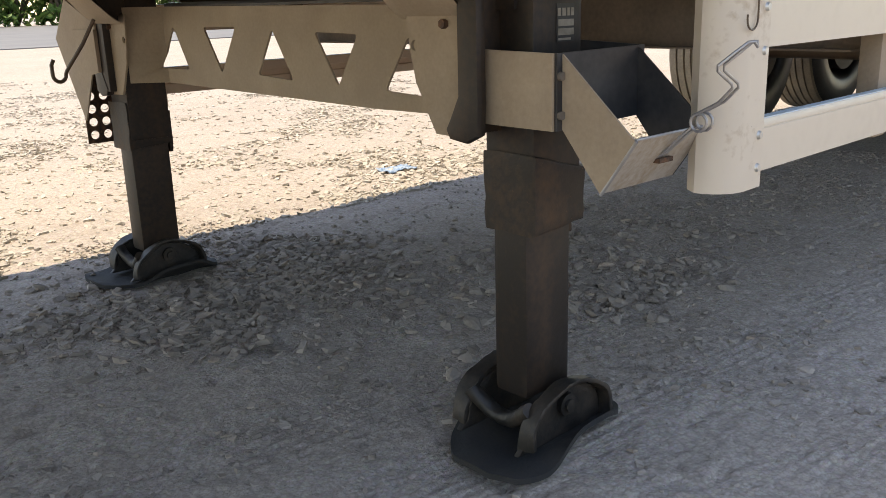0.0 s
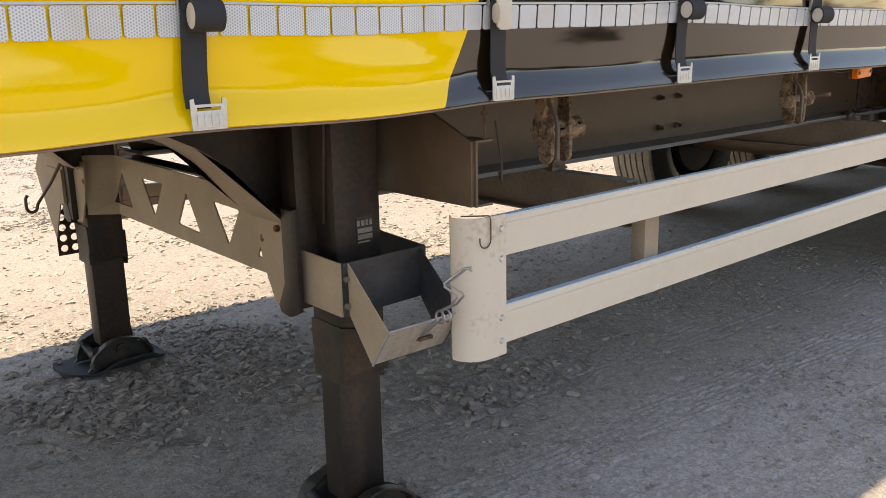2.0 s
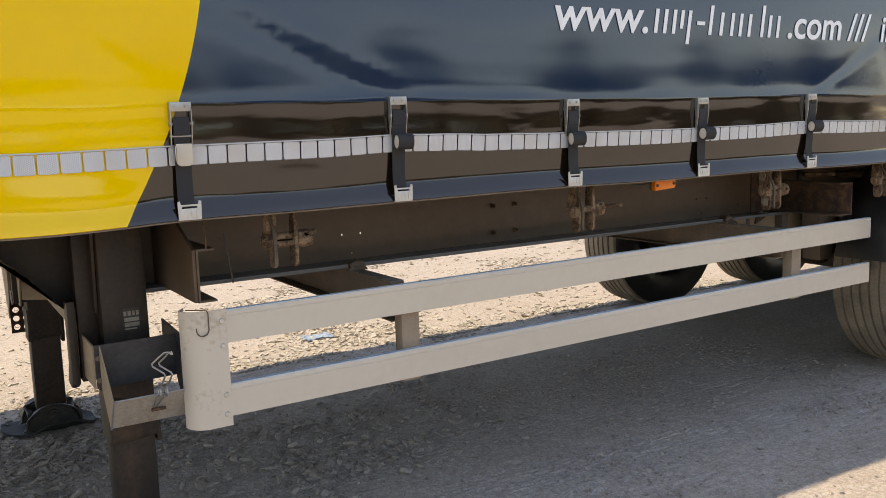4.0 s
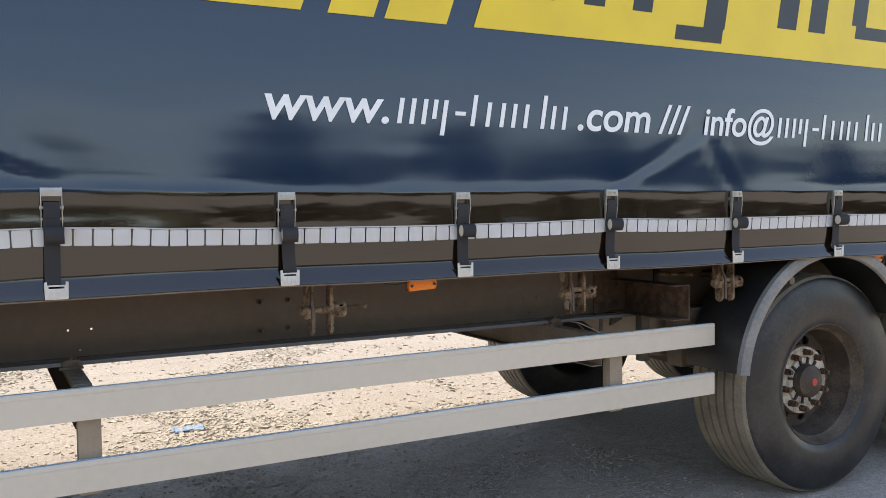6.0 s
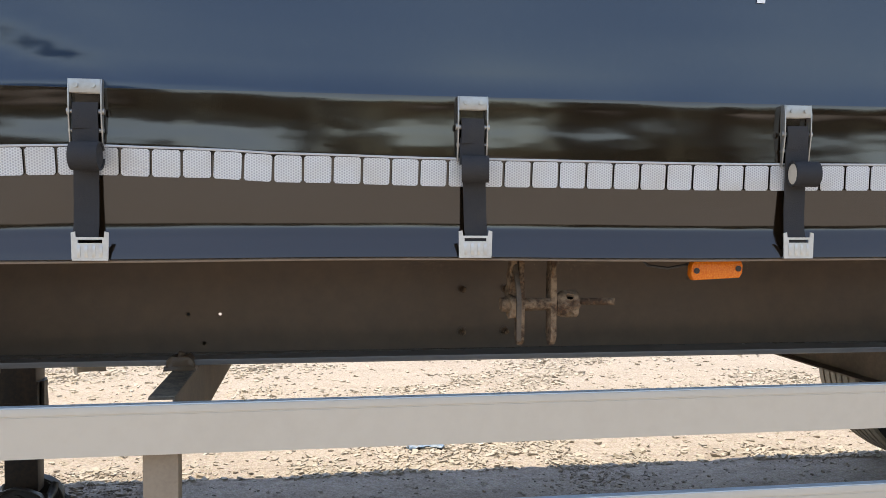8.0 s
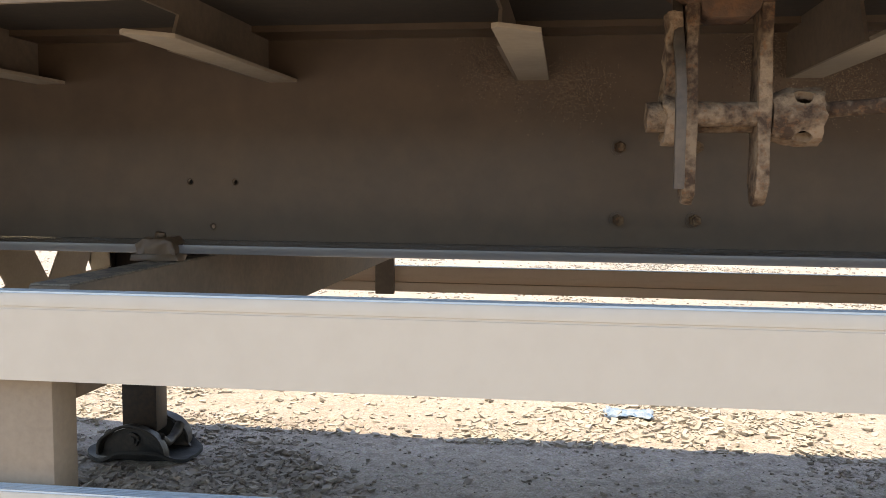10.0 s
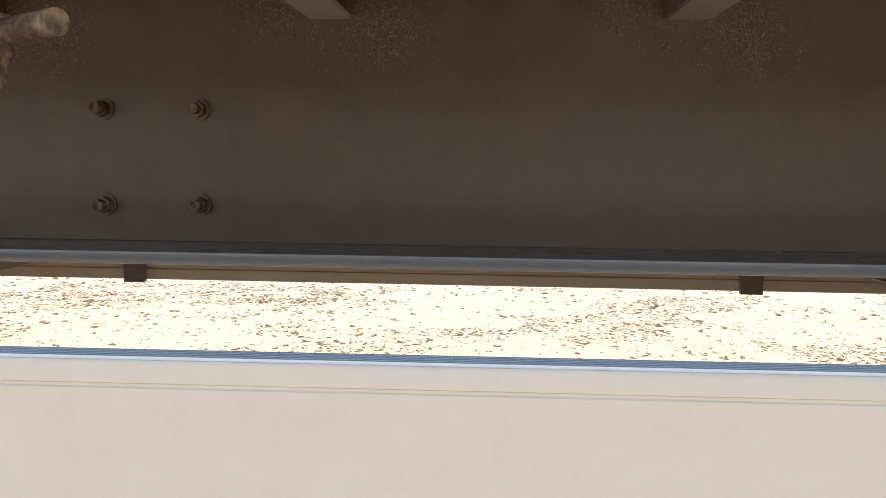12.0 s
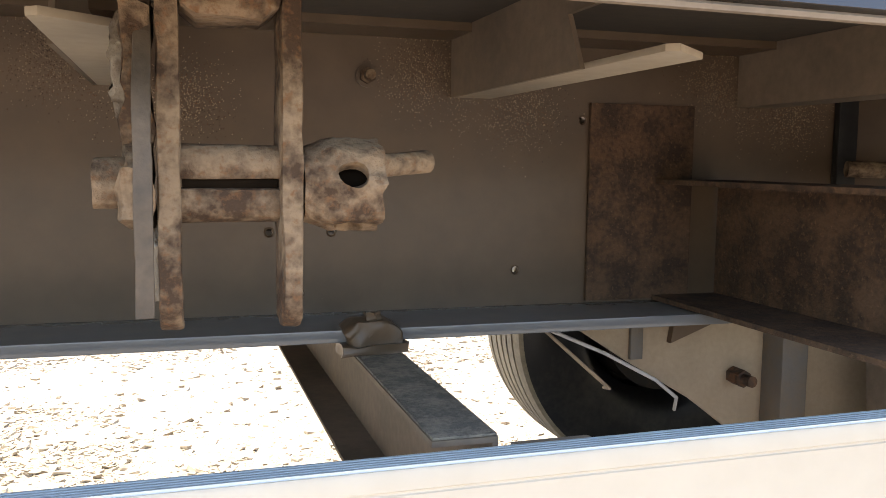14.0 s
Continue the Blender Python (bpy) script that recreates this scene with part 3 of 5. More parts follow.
    lo, hi = min(v.co.x for v in bm.verts), max(v.co.x for v in bm.verts)
    for v in bm.verts:
        x, y, z = v.co
        v.co = (x0 + (x - lo) / (hi - lo) * (x1 - x0), z, z0 + y)
    piece("lettering", on_cloth(bm, 0.003), WHITE_PRINT, curtain, smooth=0)


def bars(cells, z0, shear=0.18):
    """Plain slanting bars for a name: (x0, x1, height, drop)."""
    for x0, x1, h, drop in cells:
        pts = [(x0 - drop * shear, z0 - drop), (x1 - drop * shear, z0 - drop), (x1 + h * shear, z0 + h), (x0 + h * shear, z0 + h)]
        piece("lettering", on_cloth(flat_figure(pts), 0.003), WHITE_PRINT, curtain, smooth=0)


def strokes(x0, _):
    """Slim upright bars that keep the rhythm of a name of two words."""
    w, out = 0.017, []
    for dx, h, drop in ((0.0, 0.088, 0), (0.046, 0.088, 0), (0.092, 0.088, 0), (0.132, 0.088, -0.02), (0.172, 0.088, 0.036), (0.290, 0.112, 0), (0.352, 0.088, 0), (0.412, 0.088, 0), (0.462, 0.088, 0),
                        (0.515, 0.088, 0), (0.592, 0.125, 0), (0.638, 0.088, 0), (0.690, 0.088, 0)):
        out.append((x0 + dx, x0 + dx + w, h, drop))
    return out + [(x0 + 0.222, x0 + 0.265, 0.05, -0.036)]


letters("www.", 3.073, 3.505, 1.706, 0.170)
bars(strokes(3.535, 0.0), 1.706)
letters(".com", 4.300, 4.665, 1.708, 0.170)
letters("///", 4.705, 4.885, 1.708, 0.165)
letters("info@", 4.955, 5.375, 1.708, 0.165)
bars(strokes(5.395, 0.0), 1.708)
letters(".com", 6.165, 6.53, 1.708, 0.170)


def slant(x0, x1, z0, z1, k=0.36):
    return [(x0, z0), (x1, z0), (x1 + (z1 - z0) * k, z1), (x0 + (z1 - z0) * k, z1)]


# the yellow bands of the livery, and the big dark figures on the last of them
for x0, x1 in ((2.80, 3.20), (3.292, 3.457), (3.497, 3.737), (3.848, 8.6)):
    n = max(1, int((x1 - x0) / 0.15))
    bm = bmesh.new()
    for i in range(n):
        a, c = x0 + (x1 - x0) * i / n, x0 + (x1 - x0) * (i + 1) / n
        prism(bm, slant(a, c, 2.06, 2.75), "y", 0.0, 0.0012)
    bmesh.ops.remove_doubles(bm, verts=bm.verts[:], dist=0.0001)
    piece("yellow_band", on_cloth(bm, 0.003), YELLOW_PRINT, curtain, smooth=0)
for x0, x1, z0, z1 in ((4.10, 4.20, 2.19, 2.5), (4.34, 4.44, 2.19, 2.5), (4.58, 4.68, 2.19, 2.5), (4.80, 5.06, 2.095, 2.155), (4.96, 5.08, 2.155, 2.5), (5.40, 5.52, 2.19, 2.62),
                       (5.60, 5.71, 2.19, 2.5), (5.92, 6.20, 2.185, 2.245), (5.90, 6.0, 2.245, 2.5), (6.16, 6.28, 2.245, 2.5)):
    piece("dark_figure", on_cloth(flat_figure(slant(x0, x1, z0, z1, 0.2)), 0.0055), DARK_PRINT, curtain, smooth=0)

# squares of reflective tape
sq = bmesh.new()
prism(sq, [(-0.0245, -0.021), (-0.021, -0.0245), (0.021, -0.0245), (0.0245, -0.021), (0.0245, 0.021), (0.021, 0.0245), (-0.021, 0.0245), (-0.0245, 0.021)], "y", -0.0012, 0.0006)
SQUARE = mesh_of("reflective_square", sq, TAPE, 0)
for i in range(190):
    x = 2.7929 + 0.0537 * (i - 80)
    ob = new("reflective_square", SQUARE)
    ob.parent = curtain
    tilt = math.atan2(tarp_y(x, 1.35) - tarp_y(x, 1.31), 0.04)
    yaw = math.atan2(tarp_y(x + 0.02, 1.33) - tarp_y(x - 0.02, 1.33), 0.04)
    ob.matrix_basis = Matrix.Translation((x, tarp_y(x, 1.33) - 0.004, 1.331 + tarp_z(x, 1.331))) @ Euler((-tilt, -math.atan2(tarp_z(x + 0.02, 1.331) - tarp_z(x - 0.02, 1.331), 0.04), yaw)).to_matrix().to_4x4()


# tensioners
def buckle_meshes():
    """A tensioner of the cloth, its base at x = 0, y = 0 on the cloth and z in world heights."""
    out = []
    bm = bmesh.new()
    for s in (-1, 1):
        prism(bm, [(-0.003, 1.462), (-0.018, 1.462), (-0.021, 1.445), (-0.021, 1.40), (-0.015, 1.365), (-0.012, 1.340), (-0.004, 1.340), (-0.006, 1.37), (-0.003, 1.40)],
              "x", s * 0.0275 - 0.0013, s * 0.0275 + 0.0013, 0.0006)
    box(bm, -0.0262, 0.0262, -0.0205, -0.0175, 1.437, 1.4615, 0.001)
    box(bm, -0.0262, 0.0262, -0.006, -0.003, 1.437, 1.4615, 0.001)
    for s in (-1, 1):
        rod(bm, (s * 0.0145, -0.0203, 1.450), (s * 0.0145, -0.0240, 1.450), 0.0042, 10)
        rod(bm, (s * 0.0287, -0.013, 1.405), (s * 0.0320, -0.013, 1.405), 0.0060, 10)
    rod(bm, (-0.0300, -0.013, 1.405), (0.0300, -0.013, 1.405), 0.0045, 12)
    rod(bm, (-0.0300, -0.010, 1.372), (0.0300, -0.010, 1.372), 0.0040, 12)
    out.append(("ratchet_frame", mesh_of("ratchet_frame", bm, RATCHET), "shiny zinc-plated ratchet frame"))
    bm = bmesh.new()
    prism(bm, [(-0.0180, 1.421), (-0.0225, 1.402), (-0.0190, 1.375), (-0.0140, 1.376), (-0.0165, 1.400), (-0.0130, 1.421)], "x", -0.0215, 0.0215)
    out.append(("wound_webbing", mesh_of("wound_webbing", bm, WEB), "black webbing wound on the ratchet"))
    bm = bmesh.new()
    turnings = [(-0.034 + 0.0235 * math.cos(a), 1.326 + 0.025 * math.sin(a)) for a in [0.5 + 5.6 * k / 18 for k in range(19)]]
    inside = [(-0.034 + 0.0195 * math.cos(a), 1.326 + 0.021 * math.sin(a)) for a in [0.5 + 5.6 * k / 18 for k in range(19)]]
    prism(bm, turnings + inside[::-1], "x", -0.0165, 0.0335)
    box(bm, -0.0215, 0.0235, -0.018, -0.014, 1.335, 1.385)
    prism(bm, inside, "x", 0.0, 0.031)
    out.append(("webbing_loop", mesh_of("webbing_loop", bm, WEB), "loose end of the webbing rolled in a loop"))
    bm = bmesh.new()
    prism(bm, [(-0.034 + 0.019 * math.cos(a), 1.326 + 0.0205 * math.sin(a)) for a in [2 * math.pi * k / 14 for k in range(14)]], "x", -0.0155, -0.0130, 0.0008)
    out.append(("handle_tab", mesh_of("handle_tab", bm, CREAM), "pale round tab in the rolled webbing"))
    bm = bmesh.new()
    line = [(1.375, -0.0145), (1.30, -0.0115), (1.25, -0.0090), (1.215, -0.0100), (1.196, -0.0155), (1.188, -0.0170)]
    prism(bm, [(y, z) for z, y in line] + [(y + 0.0032, z) for z, y in line[::-1]], "x", -0.0215, 0.0215)
    out.append(("webbing", mesh_of("webbing", bm, WEB), "black webbing strap"))
    bm = bmesh.new()
    pierced(bm, [(-0.031, 1.158), (0.031, 1.158), (0.032, 1.204), (0.0250, 1.206), (0.0238, 1.196), (-0.0238, 1.196), (-0.0250, 1.206), (-0.032, 1.204)],
            [[(-0.0208, 1.1855), (0.0208, 1.1855), (0.0208, 1.1915), (-0.0208, 1.1915)]], "y", -0.0215, -0.0185)
    box(bm, -0.0305, 0.0305, -0.0215, 0.004, 1.1545, 1.1578)
    box(bm, -0.0305, 0.0305, 0.001, 0.004, 1.158, 1.178)
    for k in range(4):
        prism(bm, [(-0.0215, 1.182), (-0.0229, 1.178), (-0.0229, 1.164), (-0.0215, 1.160)], "x", -0.0215 + k * 0.0125, -0.016 + k * 0.0125)
    out.append(("hook_clip", mesh_of("hook_clip", bm, ZINC), "pressed bright metal hook over the hem"))
    return out


BUCKLE = buckle_meshes()
bm = bmesh.new()
prism(bm, [(-0.021, 1.352), (-0.021, 1.300), (-0.012, 1.293), (0.012, 1.293), (0.021, 1.300), (0.021, 1.352)], "y", -0.031, -0.0265, 0.0012)
FLAT_TAB = ("strap_tab", mesh_of("strap_tab", bm, CREAM), "pale flat tab on the strap")
for i, cx in enumerate(CLIP_X):
    strap = sub("curtain_strap")
    tagged(strap, "black webbing strap with a zinc ratchet")
    lean = random.uniform(-0.02, 0.02)
    spread = random.uniform(-0.3, -0.05)
    for name, me, label in BUCKLE:
        if name == "webbing_loop" and cx == 1.783:
            name, me, label = FLAT_TAB
        ob = new(name, me)
        ob.parent = strap
        dx, dz = (0.006, 0.004) if name == "hook_clip" else (0.0, 0.012)
        dz = 0.005 if name == "webbing" else dz
        level = {"hook_clip": 1.156, "webbing": 1.26}.get(name, 1.40)
        kink = lean + random.uniform(-0.03, 0.03)
        turn = Euler((0, 0, spread if name in ("webbing_loop", "handle_tab") else 0)).to_matrix().to_4x4()
        swing = Matrix.Translation((0, 0, 1.42)) @ Euler((0, kink if name == "webbing" else 0, 0)).to_matrix().to_4x4() @ Matrix.Translation((0, 0, -1.42))
        ob.matrix_basis = Matrix.Translation((cx + dx, 0.010 if name == "hook_clip" else 0.009, tarp_z(cx, level) + dz)) @ swing @ turn
        tagged(ob, label)

# ---------------------------------------------------------------- body and chassis
bm = bmesh.new()
box(bm, -2.0, 11.4, 0.03, 2.66, 1.235, 1.29)
piece("load_floor", bm, PLY, label="dark underside of the load floor")
for y0, y1 in ((0.028, 0.075), (2.605, 2.652)):
    bm = bmesh.new()
    prism(bm, [(y0, 1.19), (y1, 1.19), (y1, 1.198), (y0 + 0.008, 1.198), (y0 + 0.008, 1.34), (y0, 1.34)], "x", -2.0, 11.4)
    piece("side_rave", bm, CHASSIS)
bm = bmesh.new()
box(bm, -2.0, 11.4, 0.06, 2.662, 3.88, 3.93)
piece("roof", bm, LINER, label="flat roof of the load body")
bm = bmesh.new()
box(bm, -2.06, -2.0, 0.03, 2.66, 1.18, 3.93)
piece("front_wall", bm, LINER)
bm = bmesh.new()
box(bm, 11.4, 11.46, 0.03, 2.66, 1.10, 3.93)
piece("rear_doors", bm, LINER)
bm = bmesh.new()
box(bm, -2.0, 11.4, 2.663, 2.670, 1.165, 3.9)
piece("far_side_curtain", bm, TARP, label="black tarpaulin of the other side")

WEB_HOLES = ((2.527, 0.998), (2.604, 0.998), (2.565, 0.925), (4.442, 0.998), (4.514, 0.998), (4.477, 0.927), (4.745, 0.948), (4.832, 1.135), (6.4, 0.998))
for y in (WEB_Y, Y_FAR - WEB_Y):
    s = 1 if y < 1.2 else -1
    beam = sub("main_beam")
    bm = bmesh.new()
    low = FLANGE_Z + 0.014
    outline = [(-1.9, 1.15), (1.58, 1.15), (1.66, 1.10), (1.73, low), (11.3, low), (11.3, 1.225), (-1.9, 1.225)]
    through_holes = [circle(hx, hz, 0.0042, 10) for hx, hz in WEB_HOLES] if s > 0 else []
    pierced(bm, outline, through_holes, "y", min(y, y + s * 0.006), max(y, y + s * 0.006))
    web = piece("web_plate", bm, CHASSIS, beam, "dusty dark grey steel web of the chassis beam")
    bm = bmesh.new()
    box(bm, 1.73, 11.3, y - 0.11, y + 0.11, FLANGE_Z, FLANGE_Z + 0.0138, 0.002)
    piece("bottom_flange", bm, FLANGE, beam)
    bm = bmesh.new()
    box(bm, -1.9, 11.3, y - 0.075, y + 0.075, 1.2252, 1.2348)
    piece("top_flange", bm, CHASSIS, beam)

# unseen cylinder added between the beams to block light behind the web holes
bm = bmesh.new()
rod(bm, (1.98, 1.22, 0.985), (2.50, 1.22, 0.985), 0.085, 28)
bmesh.ops.bevel(bm, geom=[e for e in bm.edges if abs(e.verts[0].co.x - e.verts[1].co.x) < 0.001], offset=0.02, segments=3, affect="EDGES")
piece("hole_blocker", bm, DARK, label="unseen black cylinder that keeps the web holes dark")

# holes and bolts in the near web
fit_group = sub("web_fixings")
for x, z in WEB_HOLES:
    bm = bmesh.new()
    spun(bm, [(0.0043, 0.0), (0.0056, -0.0010), (0.0064, -0.0002)], (x, WEB_Y, z), 14)
    piece("hole_burr", bm, CHASSIS, fit_group)
for x, z in ((3.219, 0.945), (3.333, 0.946), (3.219, 1.056), (3.333, 1.056), (4.555, 1.179), (2.00, 1.175)):
    bm = bmesh.new()
    rod(bm, (x, WEB_Y, z), (x, WEB_Y - 0.003, z), 0.0130, 18)
    piece("washer", bm, CHASSIS, fit_group, smooth=30)
    bm = bmesh.new()
    rod(bm, (x, WEB_Y - 0.003, z), (x, WEB_Y - 0.012, z), 0.0095, 6)
    rod(bm, (x, WEB_Y - 0.0125, z), (x, WEB_Y - 0.025, z), 0.0062, 10)
    piece("bolt", bm, PALE_RUST, fit_group, "dusty stud and nut", smooth=30)
spat = random.Random(21)
for dots, stuff_paint, name in ((1700, DUSTY, "pale weld spatter"), (1700, RUST, "dark rusty weld spatter")):
    bm = bmesh.new()
    for k in range(-2, 5):
        for j in range(dots):
            px = 3.858 + 0.4 * k + spat.choice((-0.045, -0.02, 0.075, 0.105)) + spat.gauss(0, 0.024)
            pz = min(1.224, 1.165 + spat.gauss(0, 0.024) + (0.02 if px < 3.858 + 0.4 * k else -0.018))
            q = spat.uniform(0.0004, 0.0011)
            ring = [bm.verts.new((px + q * math.cos(a), WEB_Y + 0.0001, pz + q * math.sin(a))) for a in (0.0, 1.57, 3.14, 4.71)]
            tip = bm.verts.new((px, WEB_Y - q, pz))
            for i in range(4):
                bm.faces.new((ring[i], tip, ring[(i + 1) % 4]))
    bmesh.ops.recalc_face_normals(bm, faces=bm.faces[:])
    tagged(piece("weld_spatter", bm, stuff_paint, fit_group), name, kind="stuff")

# outriggers and cross bearers, 0.4 m apart
for k in range(-9, 20):
    x = 3.858 + 0.4 * k
    if x < -0.1:
        continue
    out = sub("outrigger")
    bm = bmesh.new()
    prism(bm, [(WEB_Y, 1.158), (0.262, 1.158), (0.288, 1.206), (0.08, 1.206), (0.08, 1.235), (WEB_Y, 1.235)], "x", x, x + 0.0045)
    piece("rib", bm, FRAME_DUST, out)
    bm = bmesh.new()
    prism(bm, [(x + 0.0046, WEB_Y), (x + 0.0046, 0.140), (x + 0.012, 0.133), (x + 0.054, 0.170), (x + 0.052, WEB_Y)], "z", 1.158, 1.1635, 0.001)
    piece("lip", bm, LIP_BOUNCE_DUST if k < 3 else FRAME_DUST, out, "dusty flange, paled at the front for ground bounce")
    bm = bmesh.new()
    box(bm, x, x + 0.0045, WEB_Y + 0.01, Y_FAR - WEB_Y - 0.01, 1.12, 1.235)
    box(bm, x + 0.0046, x + 0.05, WEB_Y + 0.01, Y_FAR - WEB_Y - 0.01, 1.12, 1.1255)
    piece("cross_bearer", bm, CHASSIS, out)
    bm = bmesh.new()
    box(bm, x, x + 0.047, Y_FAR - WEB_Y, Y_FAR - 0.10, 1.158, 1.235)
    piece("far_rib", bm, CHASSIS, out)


# load winches under the side
def winch(x, seed, reach, face):
    """Two hanging cheeks joined at the top, a slotted drum between, a holed head and a bar stuck in it."""
    rnd = random.Random(seed)
    w = sub("load_winch")
    tagged(w, "rusty load winch caked in dust under the trailer floor")
    c, za = 0.1225, 1.067
    for dx in (0.0, 0.067):
        bm = bmesh.new()
        z0 = 0.983
        tip = [(c - 0.022 * math.cos(a), z0 + 0.022 - 0.022 * math.sin(a)) for a in [math.pi * k / 10 for k in range(11)]]
        prism(bm, [(c - 0.019, 1.172), (c - 0.019, 1.13), (c - 0.022, 1.08)] + tip + [(c + 0.022, 1.08), (c + 0.019, 1.13), (c + 0.019, 1.172)], "x", x + dx - 0.006, x + dx + 0.006, 0.0025)
        rough_up(bm, 0.0016, 90)
        piece("cheek", bm, PALE_RUST, w)
    bm = bmesh.new()
    prism(bm, [(x - 0.03, 1.19), (x - 0.006, 1.172), (x + 0.006, 1.172), (x + 0.0075, 1.164), (x + 0.016, 1.158), (x + 0.051, 1.158), (x + 0.0595, 1.164), (x + 0.061, 1.172), (x + 0.073, 1.172), (x + 0.085, 1.19)],
          "y", c - 0.024, c + 0.024, 0.002)
    rough_up(bm, 0.0014, 80)
    piece("bridge", bm, RUST if seed % 2 else PALE_RUST, w)
    # a bent strip in front of the first cheek
    bm = bmesh.new()
    strip = [(-0.0525, 0.999), (-0.0525, 1.080), (-0.0445, 1.105), (-0.0145, 1.150), (0.0025, 1.182), (0.0105, 1.182), (-0.0065, 1.147), (-0.0365, 1.103), (-0.0445, 1.079), (-0.0445, 0.999)]
    prism(bm, [(c + u, z) for u, z in strip], "x", x - 0.0175, x - 0.0080, 0.0012)
    rough_up(bm, 0.0008, 60)
    piece("pawl_strip", bm, PAWL_STEEL, w, "bent grey steel pawl strip")
    # the pawl with its caked nut
    bm = bmesh.new()
    prism(bm, [(c - 0.014, 1.165), (c - 0.018, 1.125), (c - 0.006, 1.088), (c - 0.026, 1.075), (c - 0.024, 1.048), (c, 1.040), (c + 0.022, 1.050), (c + 0.024, 1.085), (c + 0.018, 1.125), (c + 0.012, 1.165)],
          "x", x - 0.024, x - 0.009, 0.002)
    rough_up(bm, 0.0055, 60)
    piece("pawl", bm, PALE_RUST, w, "lumpy dust-caked pawl")
    if seed == 2:
        # a crust of dried pale mud on the first cheek
        bm = bmesh.new()
        edge = [(c + 0.017 * math.cos(a) * (1 + 0.25 * math.sin(3 * a + 1)), 1.022 + 0.021 * math.sin(a) * (1 + 0.2 * math.sin(5 * a))) for a in [2 * math.pi * k / 26 for k in range(26)]]
        prism(bm, edge, "x", x - 0.0098, x - 0.0055, 0.001)
        rough_up(bm, 0.0012, 110)
        piece("mud_crust", bm, MUD, w, "dried pale grey mud crust")
        bm = bmesh.new()
        edge = [(c + 0.004 + 0.013 * math.cos(a) * (1 + 0.3 * math.sin(2 * a + 2)), 1.132 + 0.026 * math.sin(a) * (1 + 0.15 * math.sin(4 * a))) for a in [2 * math.pi * k / 26 for k in range(26)]]
        prism(bm, edge, "x", x - 0.029, x - 0.012, 0.003)
        rough_up(bm, 0.004, 120, 3)
        piece("mud_crust", bm, MUD, w, "dried pale grey mud crust")
    bm = bmesh.new()
    rod(bm, (x - 0.040, c, za), (x - 0.0205, c, za), 0.0145, 14)
    rough_up(bm, 0.0012, 120, 1)
    piece("stub", bm, PALE_RUST, w)
    for dz in (0.0105, -0.0105):
        bm = bmesh.new()
        rod(bm, (x + 0.0055, c, za + dz), (x + 0.0615, c, za + dz), 0.0118, 14)
        for v in bm.verts:
            if (v.co.z - za) * dz < 0.0030 * abs(dz) / dz * dz:
                v.co.z = za + 0.0022 * (1 if dz > 0 else -1)
        if face > 0.65:
            bmesh.ops.rotate(bm, verts=bm.verts[:], cent=(x, c, za), matrix=Euler((1.35, 0, 0)).to_matrix())
        rough_up(bm, 0.0010, 120, 1)
        piece("drum_half", bm, PALE_RUST, w)
    # black rod added to paint the shade in the drum's slot
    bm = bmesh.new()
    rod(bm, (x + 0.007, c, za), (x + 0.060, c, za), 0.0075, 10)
    piece("slot_shade_core", bm, HOLE_SHADE, w)
    # head: a hollow, flaring socket with four bar holes and a ragged rim
    bm = bmesh.new()
    girth = 2 * math.pi * 0.030
    holes = [circle(girth * (((face + k * math.pi / 2) / (2 * math.pi) + 0.5) % 1.0), 0.0265, 0.0088, 16) for k in range(4)]
    rim = [(girth * (1 - j / 30), 0.0455 + 0.0018 * math.sin(j * 1.9 + seed) * math.sin(j * 0.7)) for j in range(31)]
    pierced(bm, [(0.0, 0.0), (girth, 0.0)] + rim, holes, "z", 0.0, 0.0085)
    for j in range(1, 32):
        bmesh.ops.bisect_plane(bm, geom=bm.verts[:] + bm.edges[:] + bm.faces[:], plane_co=(girth * j / 32, 0, 0), plane_no=(1, 0, 0))
    for j in range(1, 5):
        bmesh.ops.bisect_plane(bm, geom=bm.verts[:] + bm.edges[:] + bm.faces[:], plane_co=(0, 0.0088 * j, 0), plane_no=(0, 1, 0))
    for v in bm.verts:
        a = (v.co.x / girth - 0.5) * 2 * math.pi
        along, deep = v.co.y, v.co.z
        flare = min(1.0, along / 0.016)
        r = 0.0215 + 0.0050 * flare * flare * (3 - 2 * flare) - (0.0085 - deep)
        r *= 1 + 0.05 * math.cos(a * 8) * flare
        v.co = Vector((x + 0.0745 + along, c - r * math.cos(a), za + r * math.sin(a)))
    for v in bm.verts:
        v.co += noise.noise_vector(v.co * 110) * 0.0014 + noise.noise_vector(v.co * 45) * 0.0016
    bmesh.ops.recalc_face_normals(bm, faces=bm.faces[:])
    piece("winch_head", bm, PALE_RUST, w, "caked socket with bar holes")
    # shaft end blackened so the socket looks shaded inside
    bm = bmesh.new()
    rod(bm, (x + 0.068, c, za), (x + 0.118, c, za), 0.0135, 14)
    piece("shaft_end", bm, HOLE_SHADE, w)
    bm = bmesh.new()
    rise = 0.011 if reach < 0.05 else 0.006
    rod(bm, (x + 0.112, c - 0.002, za + rise), (x + 0.127 + reach, c - (-0.028 if reach < 0.05 else 0.045), za + rise + 0.003), 0.0076, 14)
    rough_up(bm, 0.0010, 100, 1)
    piece("bar", bm, PALE_RUST, w)


for i, (x, reach, face) in enumerate(((2.068, 0.02, 0.6), (3.256, 0.060, 0.72), (4.337, 0.032, 0.25), (5.165, 0.02, 0.5), (6.3, 0.03, 0.5))):
    winch(x, i, reach, face)


